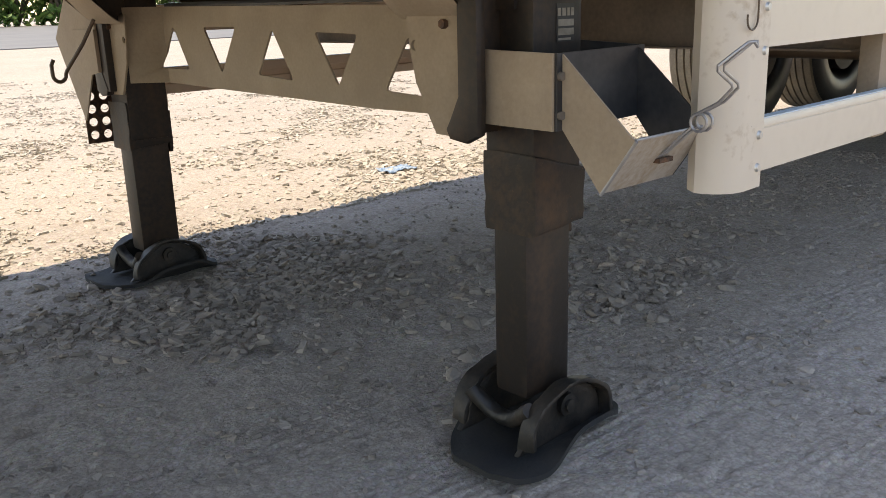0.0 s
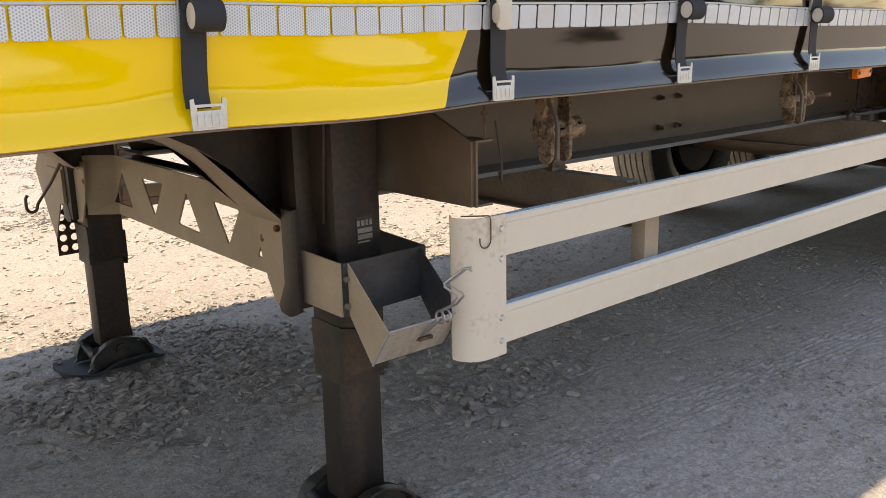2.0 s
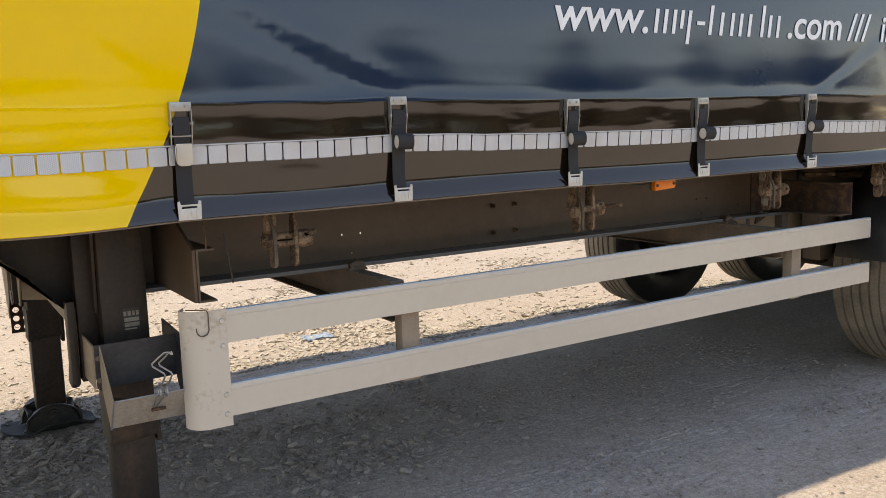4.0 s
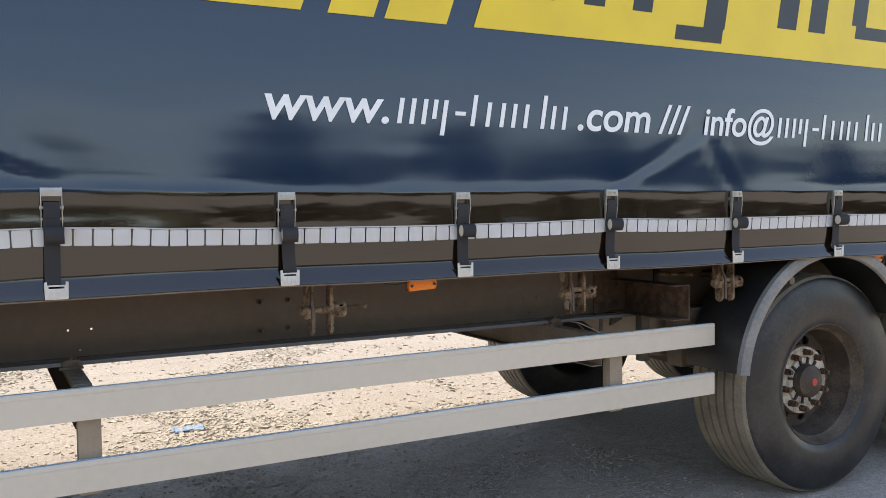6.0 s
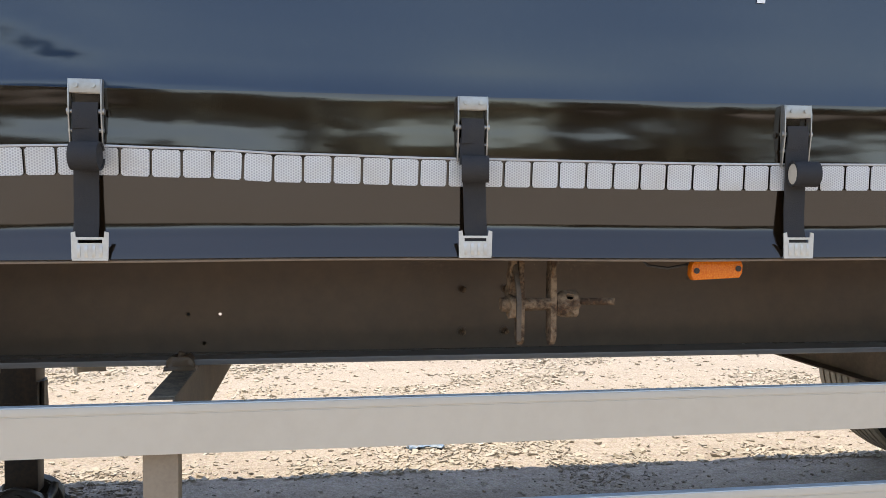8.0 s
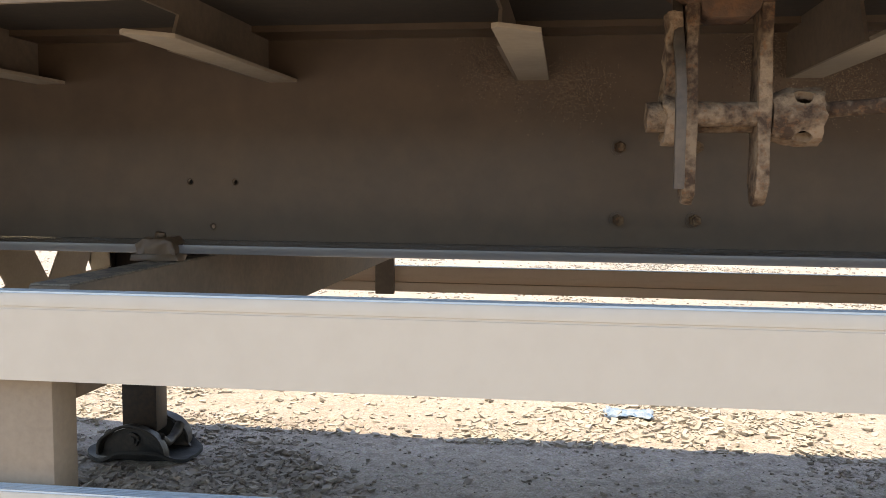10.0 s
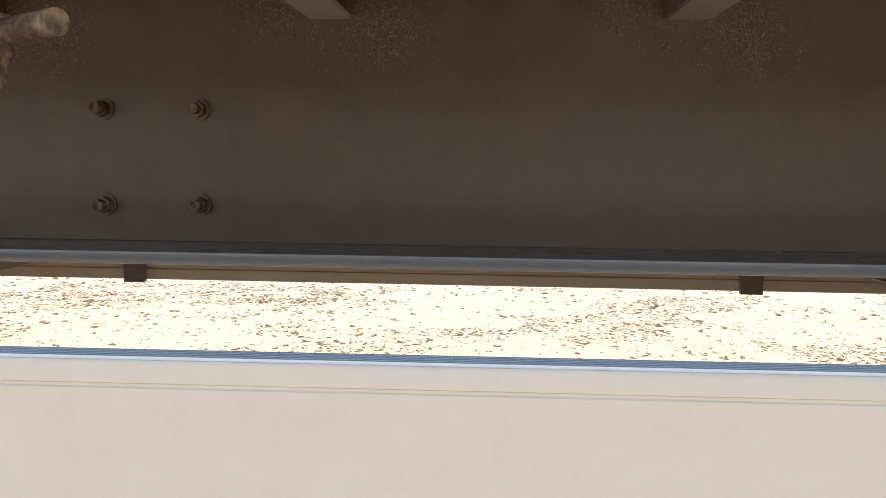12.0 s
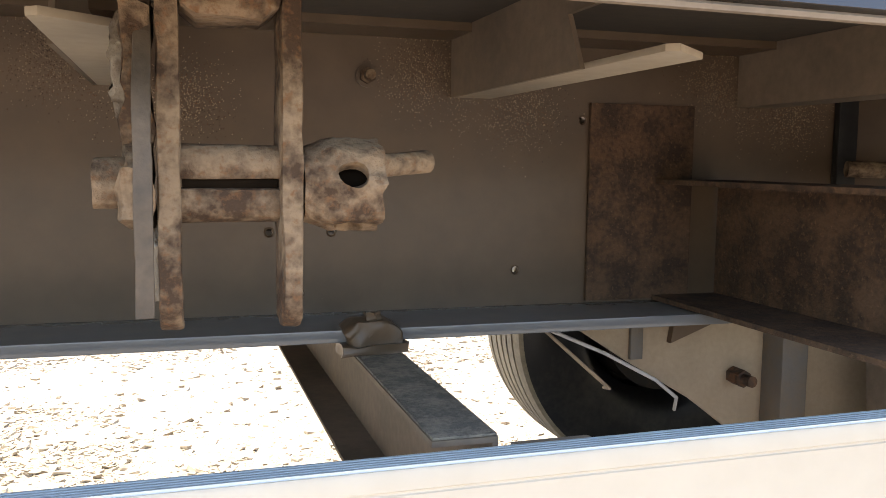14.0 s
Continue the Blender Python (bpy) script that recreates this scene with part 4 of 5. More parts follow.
# marker lamps
for x in (0.619, 3.653, 6.149):
    lamp = sub("side_marker_lamp")
    tagged(lamp, "orange side marker lamp under the hem")
    bm = bmesh.new()
    prism(bm, [(x - 0.055, 1.148), (x - 0.049, 1.160), (x + 0.051, 1.162), (x + 0.056, 1.150), (x + 0.055, 1.134), (x + 0.049, 1.124), (x - 0.050, 1.119), (x - 0.056, 1.130)], "y", 0.058, 0.080, 0.004)
    piece("lens", bm, ORANGE, lamp, "orange plastic lens")
    for s in (-1, 1):
        bm = bmesh.new()
        rod(bm, (x + s * 0.045, 0.055, 1.141 + s * 0.002), (x + s * 0.045, 0.0585, 1.141 + s * 0.002), 0.006, 12)
        piece("screw", bm, DARK, lamp)
    bm = bmesh.new()
    box(bm, x - 0.05, x + 0.05, 0.080, 0.094, 1.12, 1.19)
    piece("lamp_bracket", bm, CHASSIS, lamp)
    bm = bmesh.new()
    wire(bm, [(x - 0.05, 0.09, 1.15), (x - 0.09, 0.095, 1.142), (x - 0.13, 0.105, 1.147), (x - 0.15, 0.115, 1.17)], 0.003, 6)
    piece("cable", bm, DARK, lamp)

# ---------------------------------------------------------------- side guards
RX0, RX1 = 1.867, 5.168
GUARD_YAW = 0.0155


def rail_profile(y, s, z0, z1):
    """Hollow aluminium plank seen end on: ribs along its top, a groove near the top of its face."""
    p = [(y, z0), (y, z1 - 0.0175), (y + s * 0.0014, z1 - 0.0166), (y + s * 0.0014, z1 - 0.0148), (y, z1 - 0.0139), (y, z1 - 0.002), (y + s * 0.0015, z1)]
    inner = 0.0205 if s > 0 else 0.011
    p += [(y + s * 0.0225, z1), (y + s * 0.025, z1 - 0.002), (y + s * 0.025, z1 - 0.034), (y + s * inner, z1 - 0.036), (y + s * inner, z0 + 0.036), (y + s * 0.025, z0 + 0.034), (y + s * 0.025, z0)]
    return p


def guard(y, s, paint):
    g = sub("side_guard")
    tagged(g, "cream side guard of two long planks")
    lift = 0.0 if s > 0 else 0.022

    def skewed(bm):
        """The near guard stands a little askew, closer to the road at its front end."""
        if s > 0:
            for v in bm.verts:
                v.co.y += GUARD_YAW * (v.co.x - 3.6)
        return bm

    for z0, z1 in ((0.783 + lift, 0.879 + lift), (0.561 + lift, 0.656 + lift)):
        bm = bmesh.new()
        prism(bm, rail_profile(y, s, z0, z1), "x", RX0, RX1)
        rail = piece("plank", skewed(bm), paint, g, "long painted aluminium plank")
        bm = bmesh.new()
        for k in range(5):
            a = y + s * (0.0028 + k * 0.0044)
            lo, hi = min(a, a + s * 0.0026), max(a, a + s * 0.0026)
            box(bm, RX0 + 0.001, RX1 - 0.001, lo, hi, z1, z1 + 0.0022)
        piece("top_ribs", skewed(bm), RIB, rail, "bare ribbed aluminium top tinted with reflected sky")
    for x in (2.505, 4.518):
        bm = bmesh.new()
        if s > 0:
            px = x if x < 4 else x + 0.066
            box(bm, px + 0.001, px + 0.069, y + 0.0255, y + 0.0745, 0.545, 0.866, 0.003)
        else:
            box(bm, x - 0.07, x, y - 0.05, y - 0.0255, 0.575, 0.905, 0.003)
        piece("post", skewed(bm), POST_DUST if s > 0 else FRAME_DUST, g)
        # arm from the beam
        if s < 0:
            continue
        ya, yb = (y + 0.0765, Y_FAR - 0.092 - 0.0515)
        bm = bmesh.new()
        prof = [(x, 0.738), (x + 0.053, 0.738), (x + 0.053, 0.875), (x, 0.875), (x, 0.870), (x + 0.048, 0.870), (x + 0.048, 0.743), (x, 0.743)]
        prism(bm, prof[:], "y", *sorted((ya, yb)), 0.001)
        beam_body = piece("cross_beam", bm, FRAME_DUST, g, "brown dusty channel across the trailer")
        bm = bmesh.new()
        box(bm, x + 0.001, x + 0.052, ya + 0.001, yb - 0.001, 0.8752, 0.8775, 0.0008)
        piece("beam_top", bm, BEAM_TOP, beam_body, "grey dusty top face")
        bm = bmesh.new()
        c = FLANGE_Y + 0.03
        prism(bm, [(x - 0.012, 0.9032), (x + 0.004, 0.912), (x + 0.036, 0.913), (x + 0.050, 0.903), (x + 0.052, 0.886), (x + 0.040, 0.8782), (x + 0.006, 0.8782), (x - 0.008, 0.889)], "y", *sorted((c - s * 0.045, c + s * 0.002)), 0.003)
        rod(bm, (x + 0.022, c - s * 0.028, 0.911), (x + 0.022, c - s * 0.028, 0.921), 0.009, 6)
        box(bm, x - 0.016, x + 0.058, *sorted((c - s * 0.050, c - s * 0.018)), 0.8785, 0.8885)
        rough_up(bm, 0.0042, 80, 3)
        piece("clamp", bm, CHASSIS, g, "bolted clamp grey with dust")
    # front end: a bent plate that turns inwards
    bm = bmesh.new()
    turn = [math.pi / 2 * k / 12 for k in range(13)]
    line = [(1.800, y + s * 0.085)] + [(1.843 - 0.063 * math.cos(a), y - s * 0.004 + s * 0.063 * (1 - math.sin(a))) for a in turn] + [(1.903, y - s * 0.004)]
    inner = [(1.802, y + s * 0.085)] + [(1.843 - 0.060 * math.cos(a), y - s * 0.004 + s * (0.063 - 0.060 * math.sin(a))) for a in turn] + [(1.903, y - s * 0.001)]
    prism(bm, line + inner[::-1], "z", 0.534, 0.886)
    cap = piece("end_plate", skewed(bm), STAINED_CREAM, g, "bent cream end plate, dusty at the foot")
    for z in (0.852, 0.778, 0.630, 0.571):
        bm = bmesh.new()
        rod(bm, (1.887, y - s * 0.004, z), (1.887, y - s * 0.009, z), 0.0085, 14, 0.006)
        piece("bolt", skewed(bm), ZINC, cap)
    bm = bmesh.new()
    yy = y - s * 0.008
    pts = [(1.798, yy + s * 0.05, 0.888), (1.843, yy, 0.890), (1.848, yy, 0.880), (1.848, yy, 0.835)]
    pts += [(1.830 + 0.018 * math.cos(a), yy, 0.833 - 0.018 * math.sin(a)) for a in [math.pi * k / 8 for k in range(9)]] + [(1.812, yy, 0.841)]
    wire(bm, pts, 0.0018, 6)
    piece("wire_hook", skewed(bm), CHASSIS, cap, "thin bent wire hook")


guard(0.128, 1, CREAM)
guard(Y_FAR - 0.092, -1, FAR_RAIL)


# channel outriggers that carry the guard's two ends
def channel(x, y0, mat, x_plate, wide):
    c = sub("guard_bracket")
    tagged(c, "rusty channel bracket below the chassis beam")
    bm = bmesh.new()
    e = 0.006 if wide > 0 else -0.006
    prof = [(x, 0.905), (x + wide, 0.905), (x + wide, 0.911), (x + e, 0.911), (x + e, 1.056), (x + wide, 1.056), (x + wide, 1.062), (x, 1.062)]
    prism(bm, prof, "y", y0, WEB_Y - 0.007, 0.001)
    piece("channel", bm, mat, c)
    if x_plate:
        bm = bmesh.new()
        box(bm, x_plate[0], x_plate[1], WEB_Y - 0.0065, WEB_Y - 0.0005, 0.906, 1.157, 0.001)
        piece("weld_plate", bm, HANGER_RUST, c)
    return c


channel(5.035, 0.17, HANGER_RUST, (4.841, 4.99), -0.10)
c = channel(1.836, 0.128, CHASSIS, None, 0.054)
bm = bmesh.new()
prism(bm, [(WEB_Y - 0.01, 0.906), (0.135, 0.906), (0.135, 1.06), (0.30, 1.13), (WEB_Y - 0.01, 1.13)], "x", 1.826, 1.8352)
piece("side_plate", bm, CHASSIS, c)
bm = bmesh.new()
wire(bm, [(1.865, 0.13, 1.19), (1.867, 0.13, 1.10), (1.866, 0.13, 1.063)], 0.003, 6)
rod(bm, (1.866, 0.13, 1.12), (1.866, 0.13, 1.128), 0.008, 8)
piece("stay", bm, HANGER_RUST, c)

# ---------------------------------------------------------------- landing gear
def leg(cx, yc, s):
    """One telescopic leg; s is 1 where its face looks towards -y."""
    g = sub("landing_leg")
    tagged(g, "dusty black telescopic landing leg with a hinged foot")
    x0, x1 = cx - 0.063, cx + 0.063
    f = yc - s * 0.042
    bm = bmesh.new()
    box(bm, x0 - 0.004, x1 + 0.005, yc - 0.045, yc + 0.045, 0.10, 0.60, 0.016)
    piece("inner_tube", bm, LEG, g, "black inner tube")
    bm = bmesh.new()
    box(bm, x0 - 0.006, x1 + 0.008, yc - 0.066, yc + 0.060, 0.475, 1.20, 0.014)
    outer = piece("outer_tube", bm, LEG, g, "black outer tube")
    bm = bmesh.new()
    prism(bm, [(x0 - 0.010, 0.445), (x1 + 0.012, 0.455), (x1 + 0.012, 0.56), (x0 - 0.010, 0.60)], "y", yc - 0.072 if s > 0 else yc - 0.060, yc + 0.060 if s > 0 else yc + 0.072, 0.006)
    rough_up(bm, 0.0035, 26, 4)
    piece("sleeve", bm, SLEEVE, g, "worn rusty sleeve with chipped paint")
    bm = bmesh.new()
    box(bm, x1 + 0.0122, x1 + 0.026, yc - 0.03, yc + 0.03, 0.42, 0.56, 0.005)
    rough_up(bm, 0.003, 30, 3)
    piece("side_stop", bm, SLEEVE, g)
    if s > 0:
        bm = bmesh.new()
        box(bm, 1.672, 1.722, yc - 0.0675, yc - 0.0662, 0.80, 0.868)
        plate = piece("type_plate", bm, DARK, outer, "small black type plate with pale printing")
        for z0, z1, cells in ((0.846, 0.860, ((1.675, 1.683), (1.687, 1.697), (1.701, 1.708), (1.712, 1.720))), (0.828, 0.840, ((1.676, 1.720),)), (0.812, 0.824, ((1.676, 1.720),)), (0.803, 0.807, ((1.676, 1.712),))):
            bm = bmesh.new()
            for a, c in cells:
                box(bm, a, c, yc - 0.0688, yc - 0.0677, z0, z1)
            piece("printed_bar", bm, PLATE, outer)
    # foot: a pan on the ground with turned-up wings, a forked rocker and an axle
    foot = sub("foot", g)
    foot.matrix_parent_inverse = Matrix()
    bm = bmesh.new()
    rings = []
    for j in range(19):
        w = -1 + 2 * j / 18
        ring = []
        for i in range(27):
            u = -1 + 2 * i / 26
            flank = 0.050 * abs(w) ** 3 * math.exp(-((u - 0.22) / 0.62) ** 4)
            dent = 0.006 * noise.noise(Vector((u * 2.3, w * 2.1, cx + yc)))
            ring.append((cx - 0.014 + 0.206 * u * (1 - 0.10 * w ** 4), yc - s * 0.005 + s * 0.045 * min(0.0, u) * abs(u) ** 0.5 + 0.142 * w * (1 - 0.36 * abs(u) ** 3), 0.012 + flank + 0.008 * abs(u) ** 4 + dent))
        rings.append(ring)
    top = [[bm.verts.new(p) for p in r] for r in rings]
    low = [[bm.verts.new((p[0], p[1], p[2] - 0.012)) for p in r] for r in rings]
    for a, c in zip(top, top[1:]):
        for i in range(26):
            bm.faces.new((a[i], a[i + 1], c[i + 1], c[i]))
    for a, c in zip(low, low[1:]):
        for i in range(26):
            bm.faces.new((c[i], c[i + 1], a[i + 1], a[i]))
    loop_t = top[0] + [r[-1] for r in top[1:]] + top[-1][-2::-1] + [r[0] for r in top[-2:0:-1]]
    loop_l = low[0] + [r[-1] for r in low[1:]] + low[-1][-2::-1] + [r[0] for r in low[-2:0:-1]]
    for i in range(len(loop_t)):
        k = (i + 1) % len(loop_t)
        bm.faces.new((loop_t[k], loop_t[i], loop_l[i], loop_l[k]))
    bmesh.ops.recalc_face_normals(bm, faces=bm.faces[:])
    piece("pan", bm, FOOT_PAN, foot, "worn blue-black steel foot pan")
    for s2 in (-1, 1):
        bm = bmesh.new()
        y = yc + s2 * 0.080
        arch = [(cx + 0.116 * math.cos(a), 0.040 + 0.088 * math.sin(a)) for a in [math.pi * k / 12 for k in range(13)]]
        prism(bm, [(cx + 0.14, 0.020)] + arch + [(cx - 0.14, 0.020)], "y", y - 0.007, y + 0.007, 0.003)
        rough_up(bm, 0.003, 24, 2)
        piece("wing", bm, FOOT, foot, "rounded upright of the foot")
        # rolled flange along the wing's edge
        bm = bmesh.new()
        sweep = [math.pi * (-0.06 + 1.10 * k / 20) for k in range(21)]
        outer = [(cx + 0.128 * math.cos(a), 0.040 + 0.098 * math.sin(a)) for a in sweep]
        inner = [(cx + 0.117 * math.cos(a), 0.040 + 0.088 * math.sin(a)) for a in sweep]
        prism(bm, outer + inner[::-1], "y", *sorted((y - s2 * 0.006, y + s2 * 0.034)), 0.004)
        for v in bm.verts:
            far = max(0.0, (v.co.y - y) * s2 / 0.034)
            v.co.z += 0.006 * far * far
        rough_up(bm, 0.005, 17, 1)
        piece("rolled_rim", bm, FOOT, foot, "worn rolled rim")
        bm = bmesh.new()
        rod(bm, (cx, y + s2 * 0.007, 0.088), (cx, y + s2 * 0.018, 0.088), 0.024, 16)
        rod(bm, (cx, y + s2 * 0.018, 0.088), (cx, y + s2 * 0.025, 0.088), 0.013, 12)
        rough_up(bm, 0.0015, 60, 1)
        piece("axle_end", bm, FOOT, foot, "dusty round axle end")
    for s2 in (-1, 1):
        bm = bmesh.new()
        wire(bm, [(cx + s2 * (0.098 - 0.012 * math.cos(w * 1.5)), yc + 0.080 * w, 0.058 + 0.044 * w * w) for w in (k / 7 for k in range(-7, 8))], 0.017, 12)
        rough_up(bm, 0.004, 25, 1)
        piece("cross_bar", bm, FOOT, foot, "bent bar between the wings")
    # gusset that sweeps forward from the leg up to the beam, with a bent edge
    gus = sub("gusset", g)
    gus.matrix_parent_inverse = Matrix()
    fwd = cx - 1.68
    sweep = [(1.05 + fwd, 1.149), (1.16 + fwd, 1.131), (1.255 + fwd, 1.098), (1.32 + fwd, 1.066), (1.36 + fwd, 1.040), (1.395 + fwd, 1.012),
             (1.425 + fwd, 0.982), (1.45 + fwd, 0.953), (1.48 + fwd, 0.918), (1.51 + fwd, 0.885), (1.53 + fwd, 0.866), (1.553 + fwd, 0.852)]
    ya, yb = yc + s * 0.035, yc + s * 0.225
    bm = bmesh.new()
    prism(bm, sweep + [(1.618 + fwd, 0.852), (1.618 + fwd, 1.20), (1.05 + fwd, 1.20)], "y", *sorted((yc + s * 0.150, yc + s * 0.158)))
    piece("gusset_plate", bm, LEG, gus)
    bm = bmesh.new()
    thick = [(x + 0.004, z - 0.0055) for x, z in sweep]
    prism(bm, sweep + thick[::-1], "y", *sorted((ya, yb)), 0.001)
    piece("bent_edge", bm, DUSTY, gus, "dust-covered bent edge")
    bm = bmesh.new()
    prism(bm, [(yc - s * 0.03, 0.86), (yc + s * 0.163, 0.86), (yc + s * 0.163, 1.19), (yc - s * 0.06, 1.19)], "x", 1.600 + fwd, 1.6085 + fwd)
    piece("stiffener", bm, LEG, gus)
    bm = bmesh.new()
    box(bm, 1.556 + fwd, 1.612 + fwd, *sorted((yc + s * 0.015, yc + s * 0.082)), 0.640, 1.19, 0.004)
    piece("side_channel", bm, LEG, gus)
    for z in (0.905, 0.985):
        bm = bmesh.new()
        rod(bm, (1.600 + fwd, yc + s * 0.115, z), (1.586 + fwd, yc + s * 0.115, z), 0.013, 6)
        piece("bolt", bm, LEG, gus)


leg(1.68, 0.455, 1)
leg(1.65, 2.14, -1)

brace = sub("cross_brace")
tagged(brace, "dusty cross brace with triangular openings between the legs")
bm = bmesh.new()
holes = [[(1.841, 0.836), (1.935, 0.709), (1.762, 0.709)], [(1.660, 0.831), (1.573, 0.704), (1.481, 0.831)], [(1.302, 0.826), (1.384, 0.708), (1.217, 0.699)],
         [(1.117, 0.818), (1.031, 0.692), (0.947, 0.814)], [(0.772, 0.812), (0.858, 0.692), (0.690, 0.684)]]


def rounded(tri, r=0.010):
    out = []
    for i, p in enumerate(tri):
        a, c = Vector(tri[i - 1]), Vector(tri[(i + 1) % 3])
        p = Vector(p)
        u, w = (a - p).normalized(), (c - p).normalized()
        out += [tuple(p + u * r), tuple(p + (u + w) * r * 0.32), tuple(p + w * r)]
    return out


def brace_x(y):
    """The plate stands level with the legs' middle and turns forward to the brackets at its very ends."""
    d = min(y - 0.600, 1.970 - y)
    q = max(0.0, min(1.0, d / 0.05))
    return 1.556 + 0.094 * q * q * (3 - 2 * q)


def bent(bm):
    for k in range(1, 28):
        bmesh.ops.bisect_plane(bm, geom=bm.verts[:] + bm.edges[:] + bm.faces[:], plane_co=(0, 0.60 + 0.05 * k, 0), plane_no=(0, 1, 0))
    for v in bm.verts:
        v.co.x += brace_x(v.co.y)
    return bm


pierced(bm, [(0.60, 0.652), (0.90, 0.650), (1.97, 0.668), (1.97, 0.892), (0.60, 0.872)], [rounded(h) for h in holes], "x", 0.0, 0.006)
piece("pierced_plate", bent(bm), DUSTY, brace, "dust-coated plate with triangular openings")
bm = bmesh.new()
prism(bm, [(0.0062, 0.884), (0.075, 0.884), (0.075, 0.890), (0.0062, 0.890)], "y", 0.80, 1.86)
piece("top_lip", bent(bm), LEG, brace)
for a, k in ((0.0, 1), (2.60, -1)):
    # dusty end plate, then the dark rounded ear that clasps the leg
    bm = bmesh.new()
    q = [(0.660, 0.872), (0.651, 0.791), (0.636, 0.727), (0.619, 0.698), (0.600, 0.662), (0.582, 0.632), (0.515, 0.630), (0.488, 0.70), (0.488, 0.872)]
    pierced(bm, [(a + k * u, w) for u, w in q], [circle(a + k * 0.637, 0.798, 0.010)], "x", 1.548, 1.5545)
    piece("end_plate", bm, DUSTY, brace, "dust-coated plate end at the leg")
    bm = bmesh.new()
    q = [(0.494, 0.90), (0.496, 0.71), (0.518, 0.668), (0.530, 0.648), (0.520, 0.629), (0.480, 0.624), (0.446, 0.640), (0.443, 0.70), (0.443, 0.90)]
    prism(bm, [(a + k * u, w) for u, w in q], "x", 1.522, 1.5475, 0.009)
    piece("end_bracket", bm, LEG, brace, "rounded dark bracket at the leg")
    bm = bmesh.new()
    rod(bm, (1.548, a + k * 0.548, 0.838), (1.537, a + k * 0.548, 0.838), 0.009, 6)
    piece("bolt", bm, RUST, brace)
# bolster plate between the legs
bm = bmesh.new()
prism(bm, [(1.80, 0.915), (1.86, 0.915), (1.86, 0.921), (1.806, 0.921), (1.806, 1.20), (1.80, 1.20)], "y", 0.63, 1.93)
piece("bolster", bm, LEG, brace, "dark bolster plate between the legs")
# horizontal dark tube behind the brace
bm = bmesh.new()
box(bm, 1.66, 1.72, 0.62, 1.93, 1.03, 1.09, 0.005)
piece("cross_shaft", bm, LEG, brace)
bm = bmesh.new()
rod(bm, (1.68, 0.52, 0.97), (1.68, 2.03, 0.97), 0.018, 14)
piece("drive_shaft", bm, LEG, brace)

# crank holder: sheet collar round the leg with an open-topped hopper
holder = sub("crank_holder")
tagged(holder, "dusty sheet steel crank holder on the landing leg")
bm = bmesh.new()
prism(bm, [(0.49, 0.659), (0.49, 0.793), (0.304, 0.788), (0.304, 0.657)], "x", 1.562, 1.567)
piece("side_sheet", bm, DUSTY, holder, "dusty side sheet")
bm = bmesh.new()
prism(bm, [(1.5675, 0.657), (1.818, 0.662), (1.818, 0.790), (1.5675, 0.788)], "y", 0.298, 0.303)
piece("back_sheet", bm, SHADE_STEEL, holder, "steel sheet darkened for the shade inside")
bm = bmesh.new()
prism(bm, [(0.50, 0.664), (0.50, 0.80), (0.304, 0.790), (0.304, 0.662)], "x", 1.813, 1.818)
piece("far_sheet", bm, SHADE_STEEL, holder)
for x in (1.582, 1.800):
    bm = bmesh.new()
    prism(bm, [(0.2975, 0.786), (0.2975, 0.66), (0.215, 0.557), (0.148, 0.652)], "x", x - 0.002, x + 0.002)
    # near side dusty; the far one takes the shaded tone
    piece("hopper_side", bm, DUSTY if x < 1.7 else SHADE_STEEL, holder, "slanting side sheet, dusty near, darkened for shade far")
bm = bmesh.new()
prism(bm, [(0.215, 0.557), (0.148, 0.652), (0.152, 0.654), (0.219, 0.561)], "x", 1.5845, 1.7975)
piece("hopper_front", bm, SCUFFED, holder, "scuffed pale steel front sheet")
bm = bmesh.new()
wire(bm, [(1.582, 0.146, 0.652), (1.581, 0.180, 0.603), (1.582, 0.2145, 0.5555)], 0.0032, 8)
wire(bm, [(1.583, 0.149, 0.6535), (1.69, 0.1485, 0.6540), (1.799, 0.149, 0.6535)], 0.0026, 8)
piece("folded_edge", bm, STEEL, holder, "bright worn folded edge")
for z in (0.75, 0.684):
    bm = bmesh.new()
    rod(bm, (1.574, 0.2975, z), (1.574, 0.291, z), 0.0075, 12)
    piece("rivet", bm, GALV_ARM, holder)
# sprung wire clip on the hopper's front
bm = bmesh.new()
def clip_wire(dx):
    coil = [(1.700 + dx, 0.108 + 0.015 * math.cos(a), 0.672 + 0.015 * math.sin(a)) for a in [-0.6 + 0.55 * k for k in range(15)]]
    foot = [(1.695 + 0.4 * dx, 0.186, 0.606), (1.696 + 0.6 * dx, 0.170, 0.616), (1.698 + dx, 0.140, 0.646)]
    rise = [(1.703 + dx, 0.076, 0.706), (1.706 + dx, 0.054, 0.730), (1.703 + dx, 0.054, 0.737), (1.676 + dx, 0.064, 0.759), (1.674 + dx, 0.063, 0.767),
            (1.688 + dx, 0.046, 0.785), (1.702 + 0.7 * dx, 0.029, 0.802), (1.710 + 0.5 * dx, 0.024, 0.803), (1.722, 0.024, 0.794)]
    return foot + coil + rise


wire(bm, clip_wire(0.0), 0.0026, 7)
wire(bm, clip_wire(0.019), 0.0026, 7)
piece("wire_clip", bm, STEEL, holder, "grey sprung wire clip")
bm = bmesh.new()
box(bm, 1.69, 1.73, 0.172, 0.186, 0.598, 0.606)
piece("clip_saddle", bm, RUST, holder)

